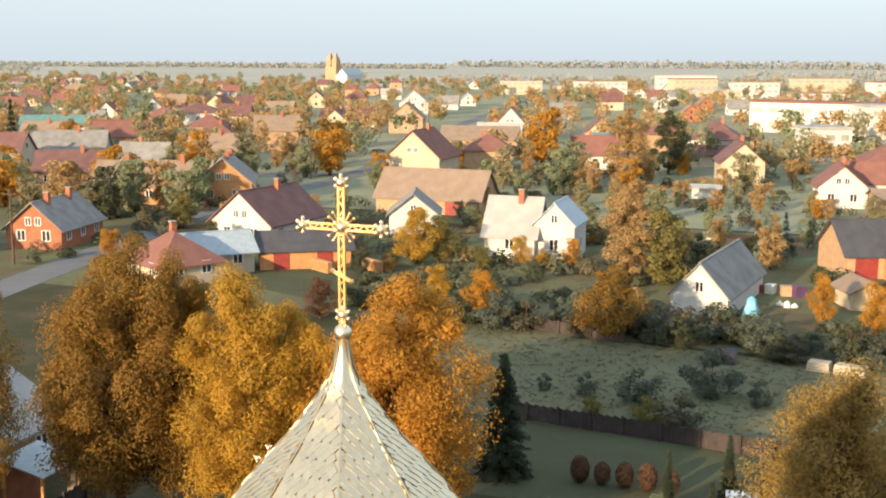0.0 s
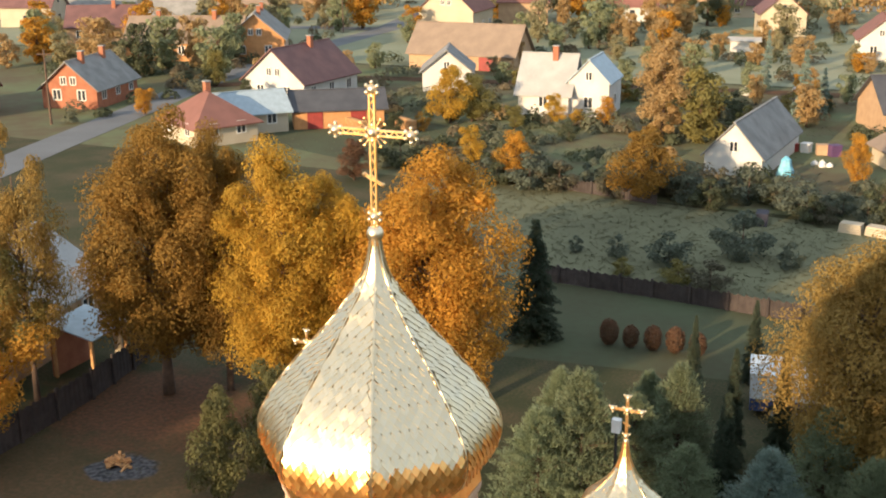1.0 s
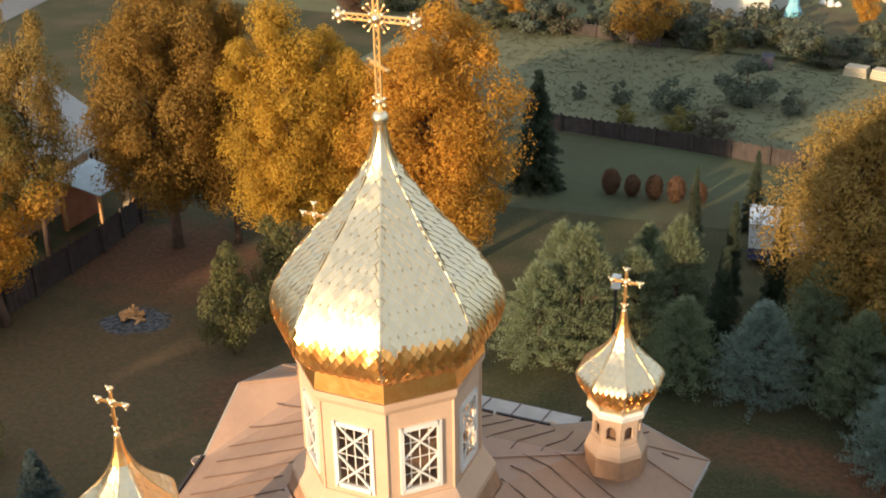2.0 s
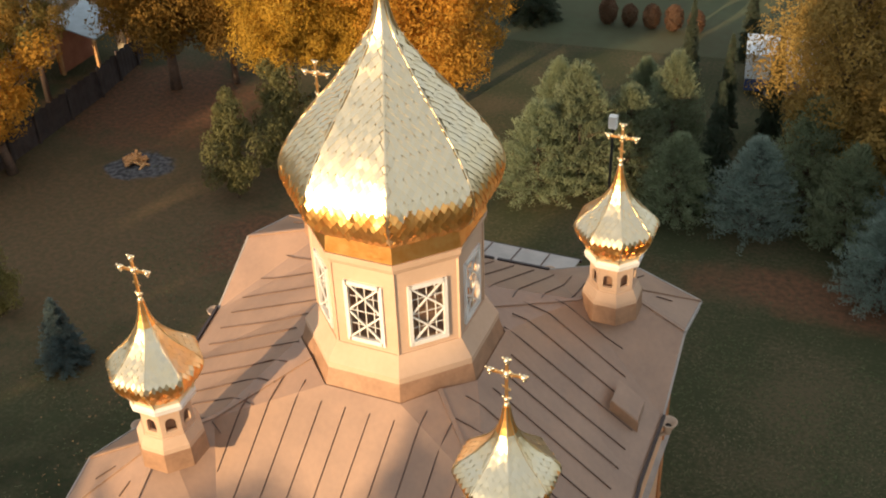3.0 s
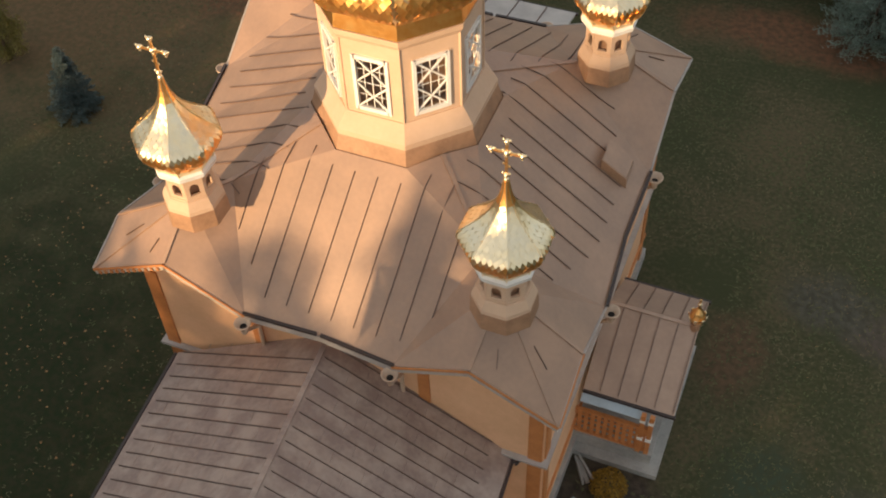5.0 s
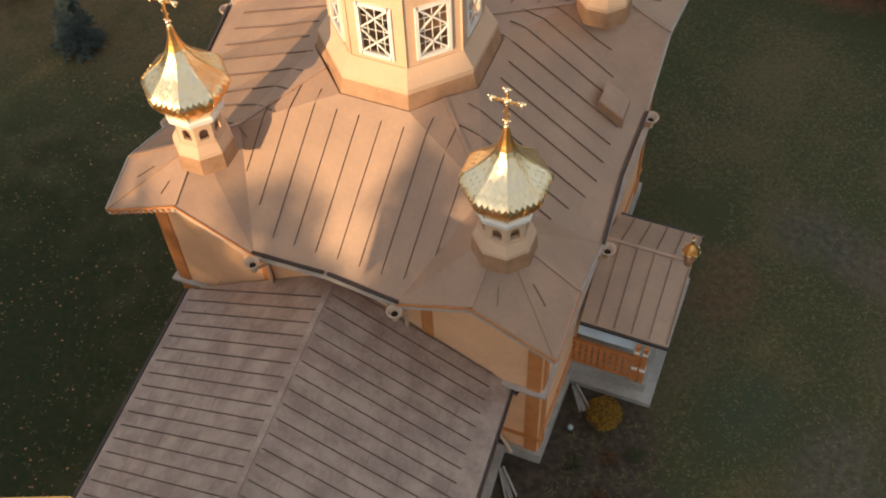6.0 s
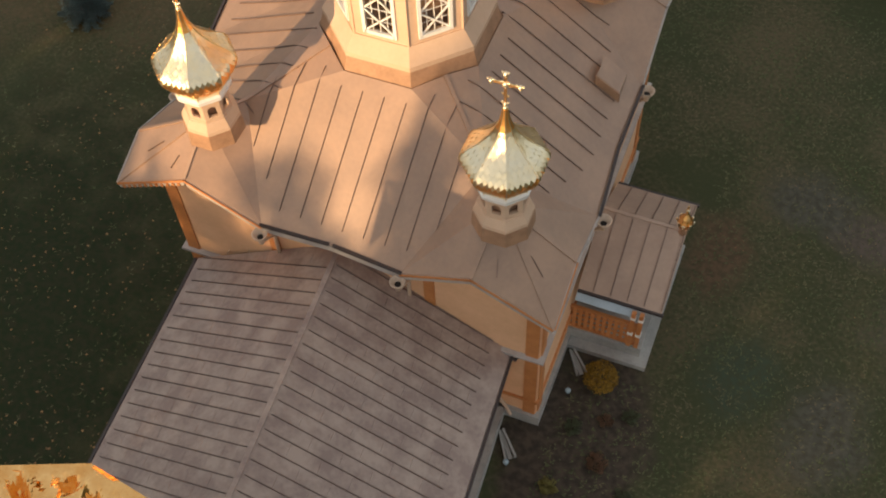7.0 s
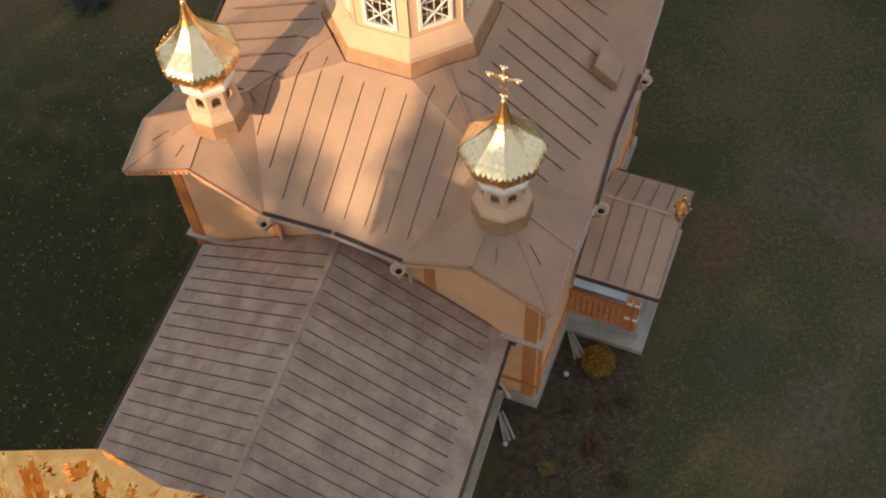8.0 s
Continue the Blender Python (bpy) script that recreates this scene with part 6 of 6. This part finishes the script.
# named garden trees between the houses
for x, y, h, m, key, sp in ((-14.6, 91.5, 11.6, HAZE_MAPLE, "tall", 1.1), (-33.0, 176.0, 15.5, HAZE_MAPLE, "tall", 1.3), (-10.9, 67.8, 6.2, RUST, "small", 1.15), (-30.0, 199.0, 14.0, GREEN, "tall", 1.2), (-11.0, 92.0, 8.0, OLIVE, "far", 1.0), (-55.0, 200.0, 13.0, MAPLE, "far", 0.95), (-88.5, 172.0, 9.5, MAPLE, "far", 1.2), (-98.0, 193.0, 10.0, RUST, "far", 1.2),
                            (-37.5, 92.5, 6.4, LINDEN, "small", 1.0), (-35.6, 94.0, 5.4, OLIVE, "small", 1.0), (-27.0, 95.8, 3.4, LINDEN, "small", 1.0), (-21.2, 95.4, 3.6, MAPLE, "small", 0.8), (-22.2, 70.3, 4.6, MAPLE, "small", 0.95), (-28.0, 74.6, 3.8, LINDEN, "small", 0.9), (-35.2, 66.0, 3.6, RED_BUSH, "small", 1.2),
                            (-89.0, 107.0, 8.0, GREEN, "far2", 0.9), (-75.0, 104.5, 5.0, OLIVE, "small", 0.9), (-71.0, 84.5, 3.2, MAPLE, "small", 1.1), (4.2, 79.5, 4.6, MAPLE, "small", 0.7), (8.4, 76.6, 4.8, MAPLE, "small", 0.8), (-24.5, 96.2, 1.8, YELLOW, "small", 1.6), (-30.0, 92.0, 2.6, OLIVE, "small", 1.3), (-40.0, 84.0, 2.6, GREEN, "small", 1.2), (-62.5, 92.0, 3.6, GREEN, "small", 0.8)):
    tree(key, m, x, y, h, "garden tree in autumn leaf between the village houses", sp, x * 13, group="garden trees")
for x, y, h, sp in ((-3.0, 106.0, 7.5, 0.9), (-9.8, 129.0, 7.0, 0.6), (-158.0, 166.0, 13.0, 0.6), (-1.5, 112.0, 5.0, 0.9)):
    tree("far_spruce", BLUE_SPRUCE if h < 8 else SPRUCE, x, y, h, "blue-grey spruce in a village garden", sp, x, "conifer", "garden spruces")
for k in range(46):
    x, y = rv.uniform(-40, 14), rv.uniform(72, 124)
    if any(abs(x - a) < 9 and abs(y - b) < 9 for a, b in ((-5, 83), (-26, 102), (8, 105), (12, 84), (-48, 88))):
        continue
    tree("bush", (GREEN, OLIVE, RUST, GREEN)[k % 4], x, y, rv.uniform(1.2, 2.8), "overgrown shrub in the back gardens", rv.uniform(1.0, 1.6), k * 70, "shrub", "garden shrubs")

# horizon woods, their leaf colour paled to stand for haze
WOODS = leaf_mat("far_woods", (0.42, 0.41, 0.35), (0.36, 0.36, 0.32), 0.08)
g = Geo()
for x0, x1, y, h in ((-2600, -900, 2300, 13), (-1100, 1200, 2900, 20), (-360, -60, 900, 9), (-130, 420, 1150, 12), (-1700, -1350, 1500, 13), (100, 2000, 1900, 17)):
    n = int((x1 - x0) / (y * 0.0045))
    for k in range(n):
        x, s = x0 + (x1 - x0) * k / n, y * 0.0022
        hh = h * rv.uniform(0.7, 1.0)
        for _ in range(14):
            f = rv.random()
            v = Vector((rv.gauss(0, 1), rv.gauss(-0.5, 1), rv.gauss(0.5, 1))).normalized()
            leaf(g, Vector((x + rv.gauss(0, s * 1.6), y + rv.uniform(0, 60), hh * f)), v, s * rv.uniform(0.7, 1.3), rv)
tagged(part("far_woods", g, WOODS, None), "belts of woodland along the horizon, haze put into their colour", "woods", kind="stuff")

# white box trailer behind the rust tree
TRAILER = mat("white_trailer_sheet", (0.70, 0.74, 0.78), 0.4, 0.0, (0.58, 0.62, 0.66), 0.8, 8)
BLUE = mat("blue_tarpaulin", (0.04, 0.07, 0.20), 0.5, 0.0, (0.03, 0.05, 0.14), 1.5, 9)
box = thing("box_trailer", "white box trailer with dark blue lower sides", "trailer", m=pose(4.2, 33.2, 0, 0, 0, 8))
part("cargo_box", Geo().box(-1.7, 1.7, -1.1, 1.1, 0.95, 2.1), TRAILER, box)
part("roof_panel", Geo().box(-1.76, 1.76, -1.16, 1.16, 2.1, 2.2), TRAILER, box)
part("side_skirt", Geo().box(-1.68, 1.68, -1.08, 1.08, 0.35, 0.95), BLUE, box)
for s in (1, -1):
    for x in (-0.6, 0.3):
        wheel = part("wheel", Geo().tube((x, s * 0.95, 0.36), (x, s * 1.15, 0.36), 0.36, 0.36, 16), IRON, box)
        part("rim", Geo().tube((x, s * 1.14, 0.36), (x, s * 1.16, 0.36), 0.2, 0.2, 12), CONCRETE, wheel)
for k, (x, y, w) in enumerate(((4.8, 65.0, 1.6), (6.9, 64.6, 2.2))):
    pile = thing("plank_pile", "pile of pale sawn boards at the meadow edge", "wood pile", "board piles", pose(x, y, 0, 0, 0, -12 - 5 * k))
    for j in range(4):
        part("board_layer", Geo().box(-w / 2 + 0.03 * j, w / 2 - 0.02 * j, -0.5, 0.5, 0.18 * j, 0.18 * j + 0.15), WALLS["cream"], pile)
tarp = thing("tarpaulin", "crumpled pale blue tarpaulin beside the white house", "tarpaulin", m=pose(-1.6, 80.6, 0))
part("sheet", Geo().lathe([(0.8, 0), (0.72, 0.5), (0.5, 1.0), (0.42, 1.5), (0.1, 1.75)], 7, 10), mat("cyan_tarpaulin", (0.12, 0.42, 0.60), 0.4, 0.0, (0.3, 0.55, 0.68), 1.2, 6, 0.6, 3), tarp)

# clutter of the back gardens
for k, (x, y, w, h, m, word) in enumerate(((0.5, 90.7, 1.1, 0.9, WALLS["tan"], "pale wooden"), (1.6, 90.4, 1.0, 1.0, mat("violet_tarp", (0.12, 0.06, 0.16), 0.6), "dark violet"), (-2.2, 91.2, 0.8, 0.7, DOOR_RED, "red-painted"), (-1.0, 91.3, 0.9, 0.8, WHITE, "white"), (-1.3, 64.7, 1.3, 0.9, mat("navy_sheet", (0.02, 0.022, 0.045), 0.7), "dark blue"))):
    crate = thing("crate", word + " storage crate in an overgrown back garden", "crate", "garden crates", pose(x, y, 0, 0, 0, 15 + 20 * k))
    part("box", Geo().box(-w / 2, w / 2, -0.4, 0.4, 0, h), m, crate)
    part("lid", Geo().box(-w / 2 - 0.04, w / 2 + 0.04, -0.44, 0.44, h, h + 0.06), m, crate)
rs = random.Random(63)
for x, y in ((0.3, 86.0), (0.9, 86.4), (1.6, 85.6), (1.0, 85.4), (-3.7, 90.2), (-11.2, 122.0), (-5.4, 126.6), (-10.6, 122.6), (-4.9, 127.2)):
    sack = thing("sack", "white plastic sack lying in the garden grass", "sack", "white sacks", pose(x, y, 0, 0, 0, rs.uniform(0, 180)))
    s = 0.32 if y < 100 else 0.8
    part("bag", Geo().lathe([(s, 0), (s * 1.1, s * 0.4), (s * 0.7, s * 0.95), (s * 0.15, s * 1.2)], 8, 0), WHITE, sack, smooth=True)
    part("tied_neck", Geo().tube((0, 0, s * 1.15), (0.03, 0, s * 1.4), s * 0.12, s * 0.2, 6), WHITE, sack)
for x, y, turn in ((-40.2, 87.2, -30), (-44.8, 84.9, -30)):
    stack = thing("firewood_stack", "stack of orange-brown split firewood beside the shed", "firewood", "firewood stacks", pose(x, y, 0, 0, 0, turn))
    for j in range(5):
        for i in range(12):
            part("log", Geo().tube((i * 0.26 - 1.5, -0.3, 0.13 + 0.24 * j), (i * 0.26 - 1.5, 0.3, 0.13 + 0.24 * j), 0.12, 0.12, 6), WOOD, stack)
house("shed", "small shed with pinkish sheet roof in a garden", 6.9, 88.4, 3.0, 3.6, 1.7, 0.8, 25, "cream", "tan", chimneys=0, windows=False, category="shed")
for x, y, h in ((-88.6, 164.6, 8.5), (-105.2, 262.1, 9.0), (-76.8, 76.1, 8.0), (-127.7, 170.7, 8.5), (-72.0, 326.1, 9.5), (-14.0, 196.9, 8.0)):
    pole = thing("utility_pole", "grey wooden utility pole with a crossarm", "utility pole", "utility poles", pose(x, y, 0, 0, 0, 20))
    part("shaft", Geo().tube((0, 0, 0), (0, 0, h), 0.13, 0.09), BARK, pole)
    part("crossarm", Geo().box(-0.8, 0.8, -0.06, 0.06, h - 0.6, h - 0.48), BARK, pole)

# thickets that fill the gardens between the houses
built = [(o.matrix_world.translation.x, o.matrix_world.translation.y) for o in bpy.data.objects if o.parent is None and o.name.split(".")[0] in ("house", "shed", "barn", "village_house", "crate", "sack", "school_building", "white_block")]
THICKET, BRAMBLE = leaf_mat("thicket_leaves", (0.20, 0.205, 0.13), (0.15, 0.155, 0.10), 0.15), leaf_mat("bramble_leaves", (0.25, 0.20, 0.12), (0.18, 0.15, 0.095), 0.15)
for col, n in ((THICKET, 330), (BRAMBLE, 260), (GREEN, 200), (HAZE_MAPLE, 90)):
    g = Geo()
    for k in range(n):
        y = (70 + 32 * rv.random()) if k % 3 == 0 else 102 + 130 * rv.random() ** 1.2
        x = -y * 0.98 + rv.random() * y * 1.16
        near = 5.6 if y < 100 else 6.5
        if abs(x - road_x(max(y, 105))) < 6 or any(abs(x - a) < near and abs(y - b) < near for a, b in built) or (-56 < x < -36 and y < 90):
            continue
        h, w = rv.uniform(0.7, 2.4), rv.uniform(0.8, 2.2)
        for _ in range(110):
            v = Vector((rv.gauss(0, 1), rv.gauss(0, 1), abs(rv.gauss(0.2, 0.8)))).normalized()
            leaf(g, Vector((x + v.x * w * rv.uniform(0.5, 1), y + v.y * w * rv.uniform(0.5, 1), h * (0.15 + 0.8 * v.z * rv.uniform(0.6, 1)))), (v + Vector((0, 0, 0.4))).normalized(), rv.uniform(0.16, 0.32), rv)
    tagged(part("garden_thicket", g, col, None), "tangled shrubs and weeds filling the village gardens", "shrubs", kind="stuff")
